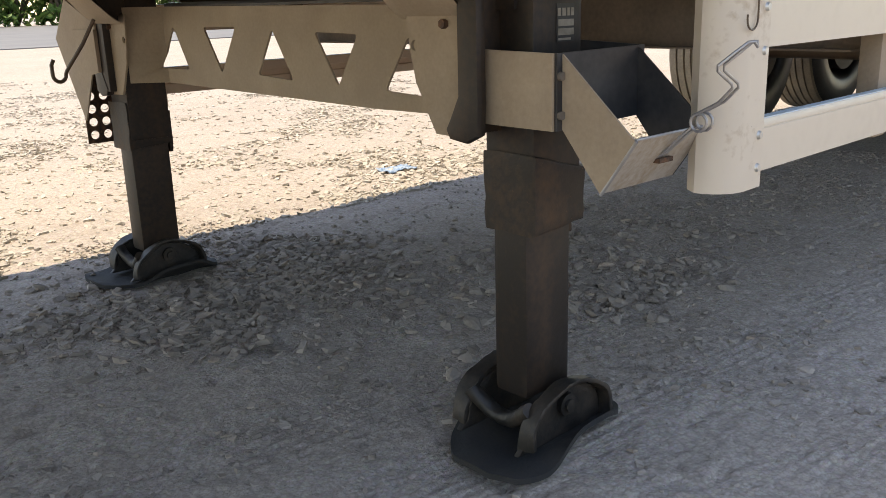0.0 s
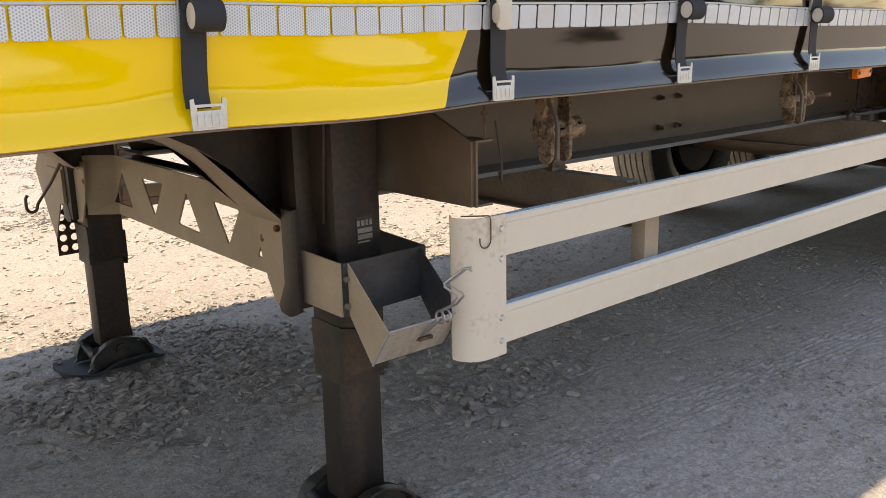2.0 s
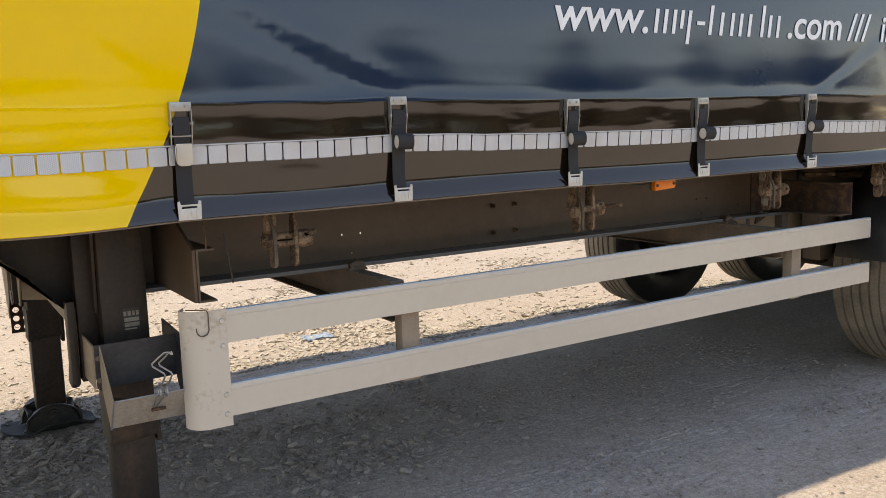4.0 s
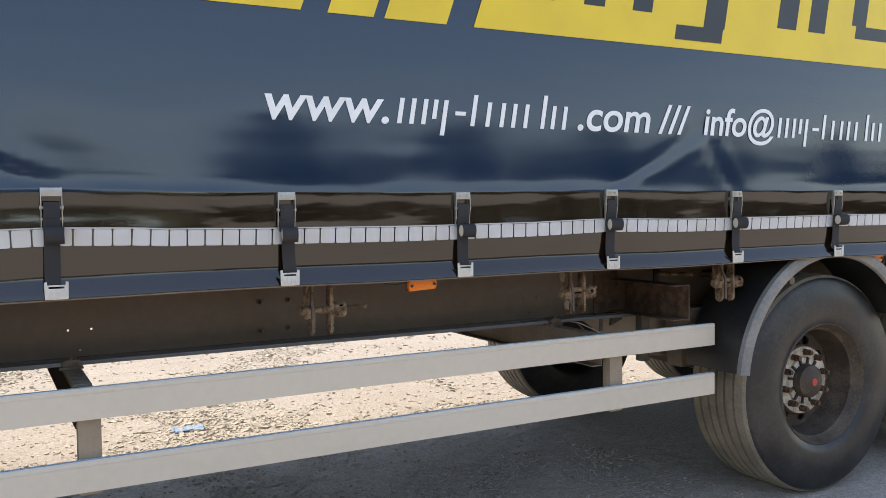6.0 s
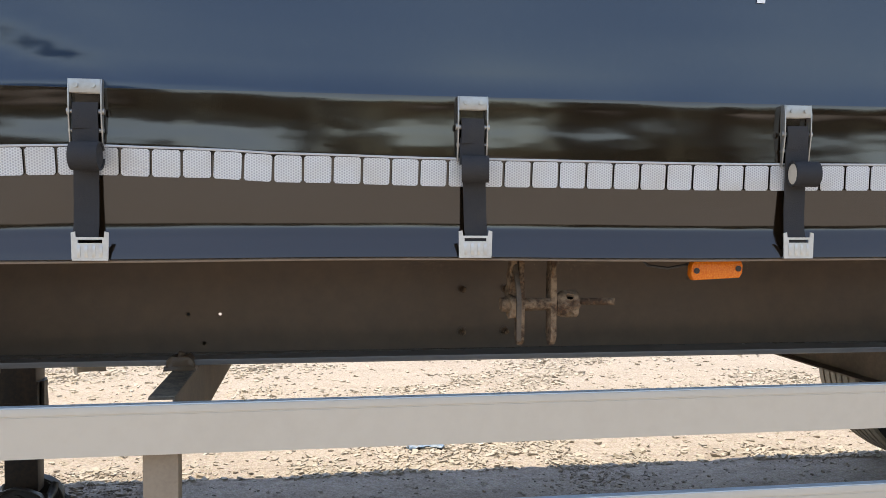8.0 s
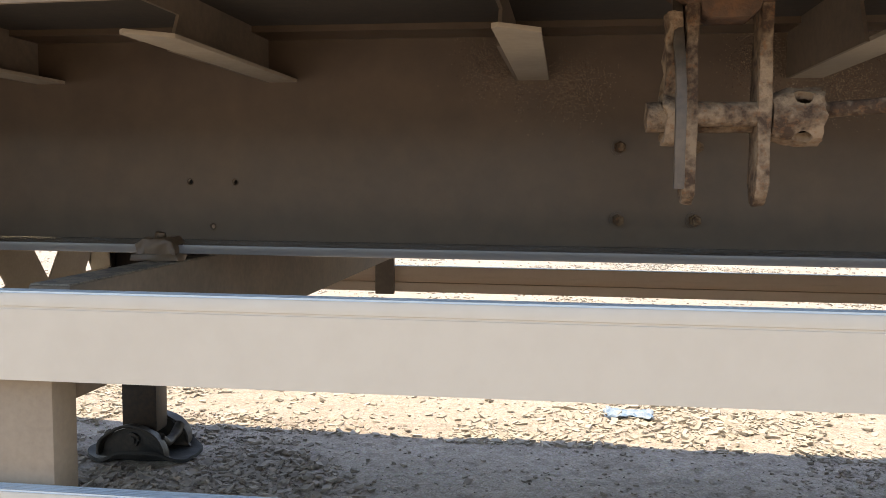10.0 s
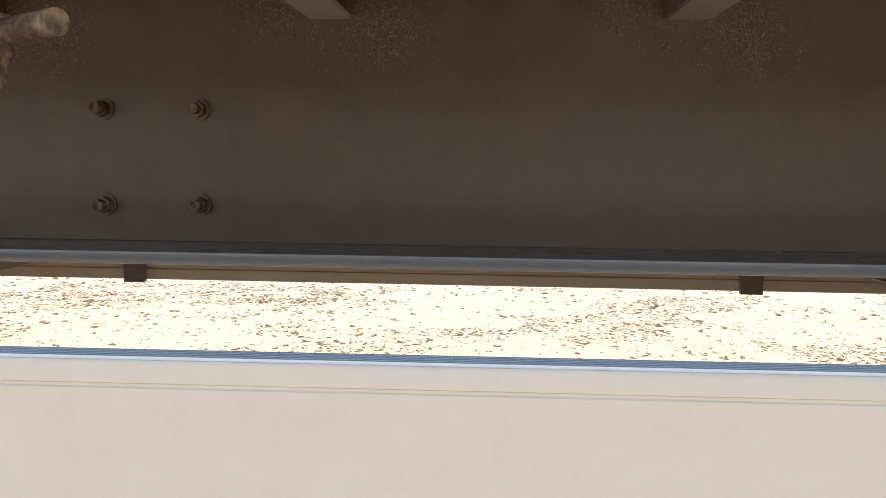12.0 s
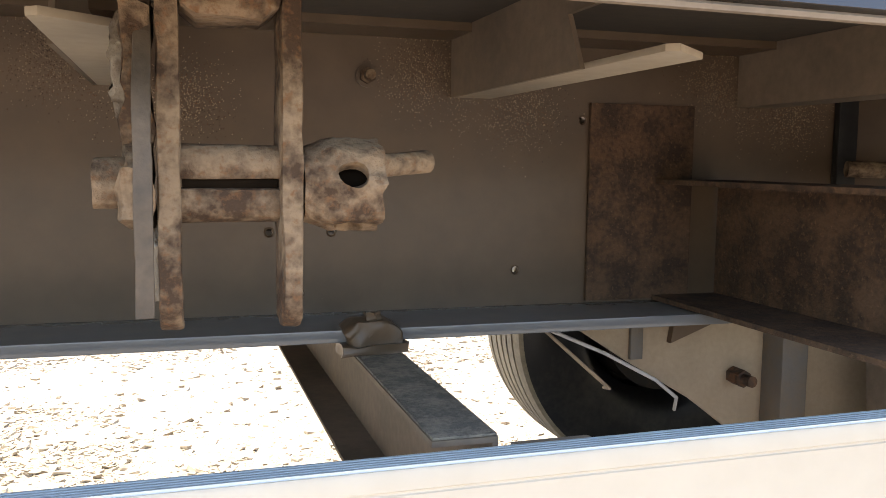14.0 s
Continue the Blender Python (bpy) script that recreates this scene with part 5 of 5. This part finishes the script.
# crank, bracket and step on the far leg
far_holder = sub("far_crank_bracket")
far_holder.matrix_basis = Matrix.Translation((0.05, 0.0, 0.0))
tagged(far_holder, "dusty bracket with a hooked rod and a holed step")
bm = bmesh.new()
prism(bm, [(2.44, 0.80), (2.30, 0.95), (2.20, 0.95), (2.20, 0.90), (2.10, 0.90), (2.10, 0.70), (2.17, 0.69), (2.27, 0.535)], "x", 1.470, 1.475)
piece("bracket_plate", bm, DUSTY, far_holder)
bm = bmesh.new()
prism(bm, [(2.10, 0.70), (2.10, 0.83), (2.27, 0.83), (2.27, 0.72)], "x", 1.464, 1.4695)
piece("front_sheet", bm, DUSTY, far_holder)
bm = bmesh.new()
pierced(bm, [(1.478, 0.455), (1.575, 0.455), (1.575, 0.70), (1.478, 0.70)],
        [circle(1.503 + i * 0.044, 0.483 + j * 0.043, 0.0145) for i in range(2) for j in range(5)], "y", 2.295, 2.299)
piece("step_plate", bm, RUST, far_holder, "rusty plate with rows of round holes")
bm = bmesh.new()
pts = [(1.455, 2.06, 0.86), (1.42, 2.08, 0.79), (1.375, 2.12, 0.71)]
pts += [(1.355 + 0.020 * math.cos(a), 2.13, 0.70 - 0.022 * math.sin(a)) for a in [math.pi * k / 8 for k in range(9)]] + [(1.337, 2.135, 0.73), (1.345, 2.135, 0.745)]
wire(bm, pts, 0.006, 8)
piece("hooked_rod", bm, CHASSIS, far_holder, "bent hooked rod")

# ---------------------------------------------------------------- wheels
TYRE_R, WHEEL_Z = 0.535, 0.537


def wheel_meshes():
    """A wide single wheel, its outer face towards -y, its middle at the origin."""
    out = []
    bm = bmesh.new()
    half = 0.19
    prof = [(0.285, -0.165), (0.30, -0.182), (0.34, -0.193), (0.40, -0.196), (0.455, -0.190), (0.495, -0.178), (0.508, -0.176), (0.518, -0.168)]
    spun(bm, prof, (0, 0, 0), 72)
    out.append(("tyre_wall", mesh_of("tyre_wall", bm, RUBBER, 50), "worn black tyre wall", None))
    bm = bmesh.new()
    p = [(0.518, -0.168), (0.530, -0.155)]
    for g in (-0.105, -0.05, 0.0, 0.05, 0.105):
        p += [(0.535, g - 0.007), (0.523, g - 0.004), (0.523, g + 0.004), (0.535, g + 0.007)]
    p += [(0.530, 0.155), (0.518, 0.168)]
    spun(bm, p, (0, 0, 0), 96)
    out.append(("tread", mesh_of("tread", bm, TREAD, 25), "dusty ribbed tread", None))
    bm = bmesh.new()
    spun(bm, [(0.518, 0.168), (0.49, 0.182), (0.40, 0.196), (0.32, 0.19), (0.285, 0.165), (0.25, 0.10)], (0, 0, 0), 72)
    out.append(("inner_tyre_wall", mesh_of("inner_tyre_wall", bm, RUBBER, 50), "", None))
    bm = bmesh.new()
    spun(bm, [(0.300, -0.176), (0.292, -0.182), (0.286, -0.172), (0.278, -0.145), (0.262, -0.130), (0.258, -0.06), (0.245, -0.03), (0.235, 0.02)], (0, 0, 0), 64)
    out.append(("rim", mesh_of("rim", bm, RIM, 40), "brown dirty steel rim", None))
    bm = bmesh.new()
    pierced(bm, circle(0, 0, 0.240, 40), [circle(0.198 * math.cos(a), 0.198 * math.sin(a), 0.026, 12) for a in [2 * math.pi * k / 10 for k in range(10)]], "y", -0.008, 0.006)
    spun(bm, [(0.178, -0.0085), (0.176, -0.045), (0.168, -0.0545)], (0, 0, 0), 40)
    out.append(("wheel_disc", mesh_of("wheel_disc", bm, RIM, 30), "brown dirty wheel disc", None))
    bm = bmesh.new()
    spun(bm, [(0.170, -0.050), (0.166, -0.0565), (0.118, -0.0565), (0.112, -0.066), (0.084, -0.066)], (0, 0, 0), 40)
    out.append(("hub_flange", mesh_of("hub_flange", bm, HUB, 30), "pale worn hub flange", None))
    bm = bmesh.new()
    spun(bm, [(0.085, -0.056), (0.080, -0.105), (0.060, -0.120), (0.001, -0.122)], (0, 0, 0), 32)
    out.append(("hub", mesh_of("hub", bm, RIM, 40), "brown dusty hub cap", None))
    for k in range(10):
        a = 2 * math.pi * k / 10 + 0.3
        x, z = 0.140 * math.cos(a), 0.140 * math.sin(a)
        bm = bmesh.new()
        rod(bm, (x, -0.055, z), (x, -0.085, z), 0.017, 6)
        rod(bm, (x, -0.085, z), (x, -0.100, z), 0.011, 10)
        out.append(("wheel_nut", mesh_of("wheel_nut", bm, RUST, 30), "", None))
    for k in range(12):
        a = 2 * math.pi * k / 12
        bm = bmesh.new()
        box(bm, 0.074, 0.116, -0.076, -0.060, -0.006, 0.006, 0.002)
        bmesh.ops.rotate(bm, verts=bm.verts[:], matrix=Euler((0, a, 0)).to_matrix())
        out.append(("hub_fin", mesh_of("hub_fin", bm, DARK, 30), "", None))
    bm = bmesh.new()
    spun(bm, [(0.020, -0.1225), (0.018, -0.128), (0.001, -0.129)], (0, 0, 0), 16)
    out.append(("hub_badge", mesh_of("hub_badge", bm, RED, 30), "small red round badge", None))
    return out


WHEEL = wheel_meshes()
AXLES = (5.86, 7.17, 8.48)
for ax in AXLES:
    for y, s, back in ((0.300, 1, 0.0), (2.405, -1, 0.09)):
        w = sub("wheel")
        tagged(w, "wide single wheel with a worn black tyre")
        base = Matrix.Translation((ax + back, y, WHEEL_Z)) @ Euler((0, random.uniform(0, 6), 0 if s > 0 else math.pi)).to_matrix().to_4x4()
        for name, me, label, _ in WHEEL:
            ob = new(name, me)
            ob.parent = w
            ob.matrix_basis = base
            tagged(ob, label)
    axle = sub("axle")
    bm = bmesh.new()
    rod(bm, (ax, 0.32, WHEEL_Z), (ax + 0.09, 2.38, WHEEL_Z), 0.065, 20)
    piece("axle_tube", bm, CHASSIS, axle)
    for a, c, back in ((0.323, 0.495, 0.0), (2.21, 2.382, 0.09)):
        bm = bmesh.new()
        rod(bm, (ax + back, a, WHEEL_Z), (ax + back, c, WHEEL_Z), 0.232, 36)
        piece("brake_drum", bm, LEG, axle)
    for y in (WEB_Y, Y_FAR - WEB_Y):
        bm = bmesh.new()
        prism(bm, [(ax - 0.52, 0.889), (ax - 0.36, 0.889), (ax - 0.40, 0.60), (ax - 0.50, 0.60)], "y", y - 0.055, y + 0.055, 0.004)
        piece("hanger", bm, FRAME_DUST, axle, "dusty suspension hanger")
        bm = bmesh.new()
        prism(bm, [(ax - 0.50, 0.64), (ax - 0.39, 0.69), (ax + 0.1, 0.63), (ax + 0.42, 0.56), (ax + 0.42, 0.52), (ax + 0.1, 0.56), (ax - 0.39, 0.62), (ax - 0.50, 0.60)], "y", y - 0.05, y + 0.05, 0.004)
        piece("trailing_arm", bm, CHASSIS, axle)
        bm = bmesh.new()
        for z in (0.58, 0.65, 0.72, 0.79):
            rod(bm, (ax + 0.36, y, z), (ax + 0.36, y, z + 0.069), 0.125, 24)
        bmesh.ops.bevel(bm, geom=bm.edges[:], offset=0.012, segments=2, affect="EDGES")
        piece("air_spring", bm, DARK, axle, "black rubber air spring")
    bm = bmesh.new()
    rod(bm, (ax - 0.12, 0.80, 0.60), (ax - 0.12, 1.0, 0.60), 0.085, 18)
    piece("brake_chamber", bm, LEG, axle)

# mudguards
for ax in AXLES[:2]:
    bm = bmesh.new()
    rings = []
    for k in range(25):
        a = radians(174 - k * (174 - 24) / 24) if ax == AXLES[0] else radians(156 - k * (156 - 20) / 24)
        prof = [(0.600, 0.036), (0.630, 0.036), (0.636, 0.05), (0.636, 0.36), (0.630, 0.37), (0.628, 0.06), (0.616, 0.042), (0.600, 0.040)]
        rings.append([bm.verts.new((ax - 0.045 + (r - 0.02) * math.cos(a), y, WHEEL_Z + 0.06 + (r - 0.02) * math.sin(a))) for r, y in prof])
    for a, c in zip(rings, rings[1:]):
        for i in range(8):
            bm.faces.new((a[i], a[(i + 1) % 8], c[(i + 1) % 8], c[i]))
    bm.faces.new(rings[0]), bm.faces.new(rings[-1][::-1])
    bmesh.ops.recalc_face_normals(bm, faces=bm.faces[:])
    # the body's shade is in its dark colour; the rim stays grey
    guard_body = piece("mudguard", bm, DARK, label="plastic mudguard over the tyre, darkened for its shade")
    bm = bmesh.new()
    arc = [radians(174 - k * 150 / 40) if ax == AXLES[0] else radians(156 - k * 136 / 40) for k in range(41)]
    hoops = []
    for a in arc:
        band = [(0.584, 0.034), (0.590, 0.022), (0.606, 0.016), (0.630, 0.018), (0.643, 0.026), (0.645, 0.048), (0.637, 0.050), (0.634, 0.034), (0.592, 0.034)]
        hoops.append([bm.verts.new((ax - 0.045 + (r - 0.02) * math.cos(a), y, WHEEL_Z + 0.06 + (r - 0.02) * math.sin(a))) for r, y in band])
    for h0, h1 in zip(hoops, hoops[1:]):
        for i in range(9):
            bm.faces.new((h0[i], h0[(i + 1) % 9], h1[(i + 1) % 9], h1[i]))
    bm.faces.new(hoops[0]), bm.faces.new(hoops[-1][::-1])
    bmesh.ops.recalc_face_normals(bm, faces=bm.faces[:])
    rim_edge = part("rolled_rim", bm, GUARD_LIT, guard_body, "grey rolled rim, kept paler where it is lit")
    rim_edge.matrix_parent_inverse = Matrix()
    bm = bmesh.new()
    rod(bm, (ax - 0.30, 0.06, 1.06), (ax - 0.30, 0.62, 1.06), 0.018, 12)
    piece("mudguard_stay", bm, CHASSIS)
# air hoses, tank and valve gear ahead of the axle
for k, pts in enumerate((
        [(4.72, 0.74, 0.872), (4.80, 0.738, 0.852), (4.85, 0.738, 0.843), (4.94, 0.738, 0.804), (5.027, 0.738, 0.758), (5.065, 0.74, 0.728), (5.10, 0.80, 0.69)],
        [(4.70, 0.745, 0.885), (4.846, 0.742, 0.841), (4.91, 0.742, 0.785), (4.956, 0.75, 0.747), (5.0, 0.85, 0.72)],
        [(1.93, 0.16, 1.10), (1.94, 0.15, 1.0), (1.95, 0.16, 0.95), (1.96, 0.18, 0.97)])):
    bm = bmesh.new()
    wire(bm, pts, 0.0028, 8)
    piece("hose", bm, (LINER, DUSTY, DARK)[k], label="thin air hose")
bm = bmesh.new()
box(bm, 5.222, 5.27, 0.70, 0.75, 0.62, 0.888, 0.004)
piece("hanger_rib", bm, GALV_ARM)
bm = bmesh.new()
rod(bm, (5.17, 0.749, 0.755), (5.17, 0.72, 0.755), 0.014, 6)
rod(bm, (5.17, 0.72, 0.755), (5.17, 0.70, 0.755), 0.009, 10)
piece("plate_bolt", bm, RUST)
bm = bmesh.new()
prism(bm, [(4.86, 0.888), (4.89, 0.846), (4.985, 0.786), (5.094, 0.722), (5.19, 0.65), (5.45, 0.62), (5.45, 0.888)], "y", 0.75, 0.758)
piece("valve_plate", bm, DUSTY)
# dark piece laid on the plate to draw its notch
bm = bmesh.new()
prism(bm, [(5.056, 0.850), (5.050, 0.813), (5.127, 0.842), (5.12, 0.86)], "y", 0.738, 0.7495)
piece("dark_notch_piece", bm, CHASSIS)
bm = bmesh.new()
box(bm, 4.985, 5.006, 0.742, 0.7495, 0.79, 0.888, 0.002)
piece("plate_rib", bm, GALV_ARM)
# dark strip that draws the shaded gap between web pieces
bm = bmesh.new()
box(bm, 5.215, 5.247, WEB_Y - 0.012, WEB_Y - 0.0005, 0.912, 1.20, 0.002)
piece("dark_gap_strip", bm, DARK)
bm = bmesh.new()
rod(bm, (5.195, 0.56, 1.078), (5.36, 0.49, 1.074), 0.011, 12)
piece("short_rod", bm, PALE_RUST)

# ---------------------------------------------------------------- loose ground
def rock(bm, r, rnd):
    bmesh.ops.create_icosphere(bm, subdivisions=2, radius=r)
    a, c, d = rnd.uniform(0.8, 1.35), rnd.uniform(0.7, 1.1), rnd.uniform(0.45, 0.7)
    off = Vector((rnd.uniform(0, 99), rnd.uniform(0, 99), 0))
    for v in bm.verts:
        k = 1 + 0.45 * noise.noise(v.co / r * 0.9 + off)
        v.co = Vector((v.co.x * a, v.co.y * c, v.co.z * d)) * k
    return bm


rnd = random.Random(5)
ROCKS = [mesh_of("stone", rock(bmesh.new(), 1.0, rnd), STONE, 0) for _ in range(9)]
for i in range(170):
    u = rnd.random()
    if u < 0.40:
        x, y = rnd.gauss(1.85, 0.30), rnd.gauss(1.80, 0.25)
    elif u < 0.62:
        x, y = rnd.gauss(2.68, 0.30), rnd.gauss(1.08, 0.20)
    elif u < 0.82:
        x, y = rnd.uniform(0.2, 5.2), rnd.uniform(2.7, 6.5)
    else:
        x, y = rnd.uniform(0.3, 5.0), rnd.uniform(-0.6, 2.4)
    if abs(x - 1.68) < 0.24 and min(abs(y - 0.455), abs(y - 2.14)) < 0.24:
        continue
    r = rnd.choice((0.009, 0.011, 0.013, 0.016, 0.021)) * rnd.uniform(0.8, 1.3)
    ob = new("stone", rnd.choice(ROCKS))
    ob.location = (x, y, ground_height(x, y) + r * 0.10)
    ob.rotation_euler = (rnd.uniform(-0.3, 0.3), rnd.uniform(-0.3, 0.3), rnd.uniform(0, 6.28))
    ob.scale = (r, r, r)
    tagged(ob, "pale broken limestone lump lying on the gravel", "stone", "loose stones")


def pebbles(name, count, places, sizes, seed, label, proud=0.28, rounded_off=False, slab=1.0, paint=STONE):
    """Broken chips half sunk in the dust; the near ones have a corner in the middle of each face, so that they look worn."""
    rng = np.random.default_rng(seed)
    base = np.array([(a, b_, c_) for a in (-1, 1) for b_ in (-1, 1) for c_ in (-1, 1)], float) * 0.72
    quads = ((0, 1, 3, 2), (4, 6, 7, 5), (0, 4, 5, 1), (2, 3, 7, 6), (0, 2, 6, 4), (1, 5, 7, 3))
    if rounded_off:
        base = np.concatenate([base * 0.92, [base[list(q)].mean(0) * 1.38 for q in quads]])
        tris = np.array([(q[i], q[(i + 1) % 4], 8 + k) for k, q in enumerate(quads) for i in range(4)])
    else:
        tris = np.array([t for q in quads for t in ((q[0], q[1], q[2]), (q[0], q[2], q[3]))])
    n = len(base)
    verts, faces = [], []
    for k in range(count):
        x, y = places(rng)
        if abs(x - 1.67) < 0.19 and min(abs(y - 0.455), abs(y - 2.14)) < 0.15:
            continue
        r = sizes(rng)
        p = (base + rng.uniform(-0.34, 0.34, (n, 3))) * np.array([rng.uniform(0.8, 1.5) * slab, rng.uniform(0.65, 1.1), rng.uniform(0.45, 0.8) / slab]) * r
        tx, ty = rng.uniform(-0.35, 0.35, 2)
        p[:, 2] += p[:, 0] * tx + p[:, 1] * ty
        a = rng.uniform(0, 6.28)
        c, s = math.cos(a), math.sin(a)
        p = p @ np.array([[c, s, 0], [-s, c, 0], [0, 0, 1]]) + (x, y, ground_height(x, y) + proud * r)
        faces.append(tris + n * len(verts))
        verts.append(p)
    me = bpy.data.meshes.new(name)
    v = np.concatenate(verts)
    me.from_pydata(v.tolist(), [], np.concatenate(faces).tolist())
    me.materials.append(paint)
    tagged(new(name, me), label, "gravel", kind="stuff")


def near_place(rng):
    while True:
        x, y = rng.uniform(-0.3, 5.5), rng.uniform(-0.9, 2.7)
        clump = noise.noise(Vector((x * 1.3, y * 1.3, 5.0))) + 0.5 * noise.noise(Vector((x * 4, y * 4, 1.0)))
        if rng.random() < 0.10 + max(0.0, clump) * 1.7:
            return x, y


def far_place(rng):
    while True:
        y = 2.5 + 10 * rng.random() ** 1.8
        x = rng.uniform(-1.5, 7.0) + (y - 2.5) * rng.uniform(-0.4, 0.7)
        clump = noise.noise(Vector((x * 0.8, y * 0.8, 9.0))) + 0.6 * noise.noise(Vector((x * 3, y * 3, 1.0)))
        if rng.random() < 0.08 + max(0.0, clump) * 2.2:
            return x, y


def heap(mx, my, sx, sy, seed):
    """Places in a ragged heap, thick in some spots and bare in others."""
    def place(g):
        while True:
            x, y = g.normal(mx, sx), g.normal(my, sy)
            if g.random() < 0.15 + 1.5 * max(0.0, noise.noise(Vector((x * 3.1, y * 3.1, seed))) + 0.1):
                return x, y
    return place


pebbles("gravel", 42000, near_place, lambda g: 0.0015 + 0.0095 * g.random() ** 6, 3, "crushed limestone chips darkened for shade under the trailer", 0.14)
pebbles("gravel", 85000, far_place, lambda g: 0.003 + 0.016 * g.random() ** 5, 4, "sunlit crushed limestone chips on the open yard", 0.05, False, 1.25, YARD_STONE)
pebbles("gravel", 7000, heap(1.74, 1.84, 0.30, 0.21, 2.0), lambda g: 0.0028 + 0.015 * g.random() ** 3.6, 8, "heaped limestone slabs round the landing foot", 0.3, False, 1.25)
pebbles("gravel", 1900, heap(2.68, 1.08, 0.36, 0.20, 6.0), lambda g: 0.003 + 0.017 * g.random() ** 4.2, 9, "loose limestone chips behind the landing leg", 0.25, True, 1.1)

# torn plastic on the ground
bm = bmesh.new()
bmesh.ops.create_grid(bm, x_segments=16, y_segments=12, size=0.5)
for v in bm.verts:
    q = v.co.copy()
    v.co = Vector((q.x * 0.20 * (1 + 0.3 * noise.noise(q * 5)), q.y * 0.13 * (1 + 0.4 * noise.noise(q * 4 + Vector((3, 0, 0)))),
                   0.012 + 0.014 * noise.noise(q * 9) + 0.007 * noise.noise(q * 21)))
scrap = new("plastic_scrap", mesh_of("plastic_scrap", bm, BLUE_SCRAP, 60))
scrap.location = (3.41, 2.96, ground_height(3.41, 2.96) + 0.002)
scrap.modifiers.new("thickness", "SOLIDIFY").thickness = 0.001
tagged(scrap, "crumpled torn blue-white plastic film lying on gravel", "litter")

# ---------------------------------------------------------------- trees beyond the grey strip
def bush(bm_leaf, bm_wood, rnd):
    for k in range(7):
        a = 2 * math.pi * k / 7 + rnd.uniform(-0.3, 0.3)
        tip = Vector((1.3 * math.cos(a), 1.0 * math.sin(a), rnd.uniform(2.0, 3.4)))
        rod(bm_wood, (0, 0, 0), tip * 0.55, 0.07, 7, 0.045)
        rod(bm_wood, tip * 0.55, tip, 0.045, 6, 0.015)
    for k in range(900):
        a, h = rnd.uniform(0, 6.283), rnd.random()
        rr = rnd.random() ** 0.5 * (1.9 - 0.9 * h) * (1 + 0.3 * math.sin(a * 3 + h * 5))
        p = Vector((rr * math.cos(a), rr * math.sin(a), 0.15 + 3.6 * h + rnd.uniform(-0.2, 0.2)))
        m = Matrix.Translation(p) @ Euler((rnd.uniform(-1, 1), rnd.uniform(-1, 1), rnd.uniform(0, 6.28))).to_matrix().to_4x4() @ Matrix.Scale(rnd.uniform(0.7, 1.5), 4)
        vs = [bm_leaf.verts.new(m @ Vector(q)) for q in ((-0.16, 0, 0), (0, -0.08, 0.02), (0.18, 0, 0), (0, 0.08, 0.02))]
        bm_leaf.faces.new(vs)


rb = random.Random(11)
KINDS = []
for _ in range(3):
    l, w = bmesh.new(), bmesh.new()
    bush(l, w, rb)
    KINDS.append((mesh_of("foliage", l, LEAF, 0), mesh_of("stems", w, BARK)))
for i in range(44):
    u = i / 43
    x, y = -30 + 130 * u, 92 + 3 * math.sin(i * 1.7)
    leaf, wood = KINDS[i % 3]
    sh = empty("tree", (x, y, 0))
    sh.rotation_euler = (0, 0, rb.uniform(0, 6.28))
    # heights out of view are raised to hold back low sky light
    k = rb.uniform(2.2, 3.4)
    sh.scale = (k * 0.9, k * 0.9, k)
    for nm, me in (("stems", wood), ("crown", leaf)):
        ob = new(nm, me)
        ob.parent = sh
    tagged(sh, "leafy green tree in a row, heightened to block low sky", "tree", "roadside trees")

# unseen dark shrubs added on the camera's side to darken the glossy cloth's reflection
DARK_LEAF = worn("mirror_dark_leaves", (0.013, 0.013, 0.007), (0.030, 0.028, 0.014), 0.35, 0.65, 0.7, coarse=1.2, fine=20)
for n, (leaf, wood) in enumerate(KINDS):
    dark = leaf.copy()
    dark.materials[0] = DARK_LEAF
    KINDS[n] = (dark, wood)
for i in range(40):
    leaf, wood = KINDS[i % 3]
    sh = empty("shrub", (-60 + 3.4 * i, -42 + 2.0 * math.sin(i * 2.1), 0))
    sh.rotation_euler = (0, 0, rb.uniform(0, 6.28))
    k = rb.uniform(1.2, 1.9)
    sh.scale = (k * 1.35, k * 1.35, k)
    for nm, me in (("stems", wood), ("crown", leaf)):
        ob = new(nm, me)
        ob.parent = sh
    tagged(sh, "unseen dark shrub added to darken the cloth reflection", "shrub", "yard hedge")
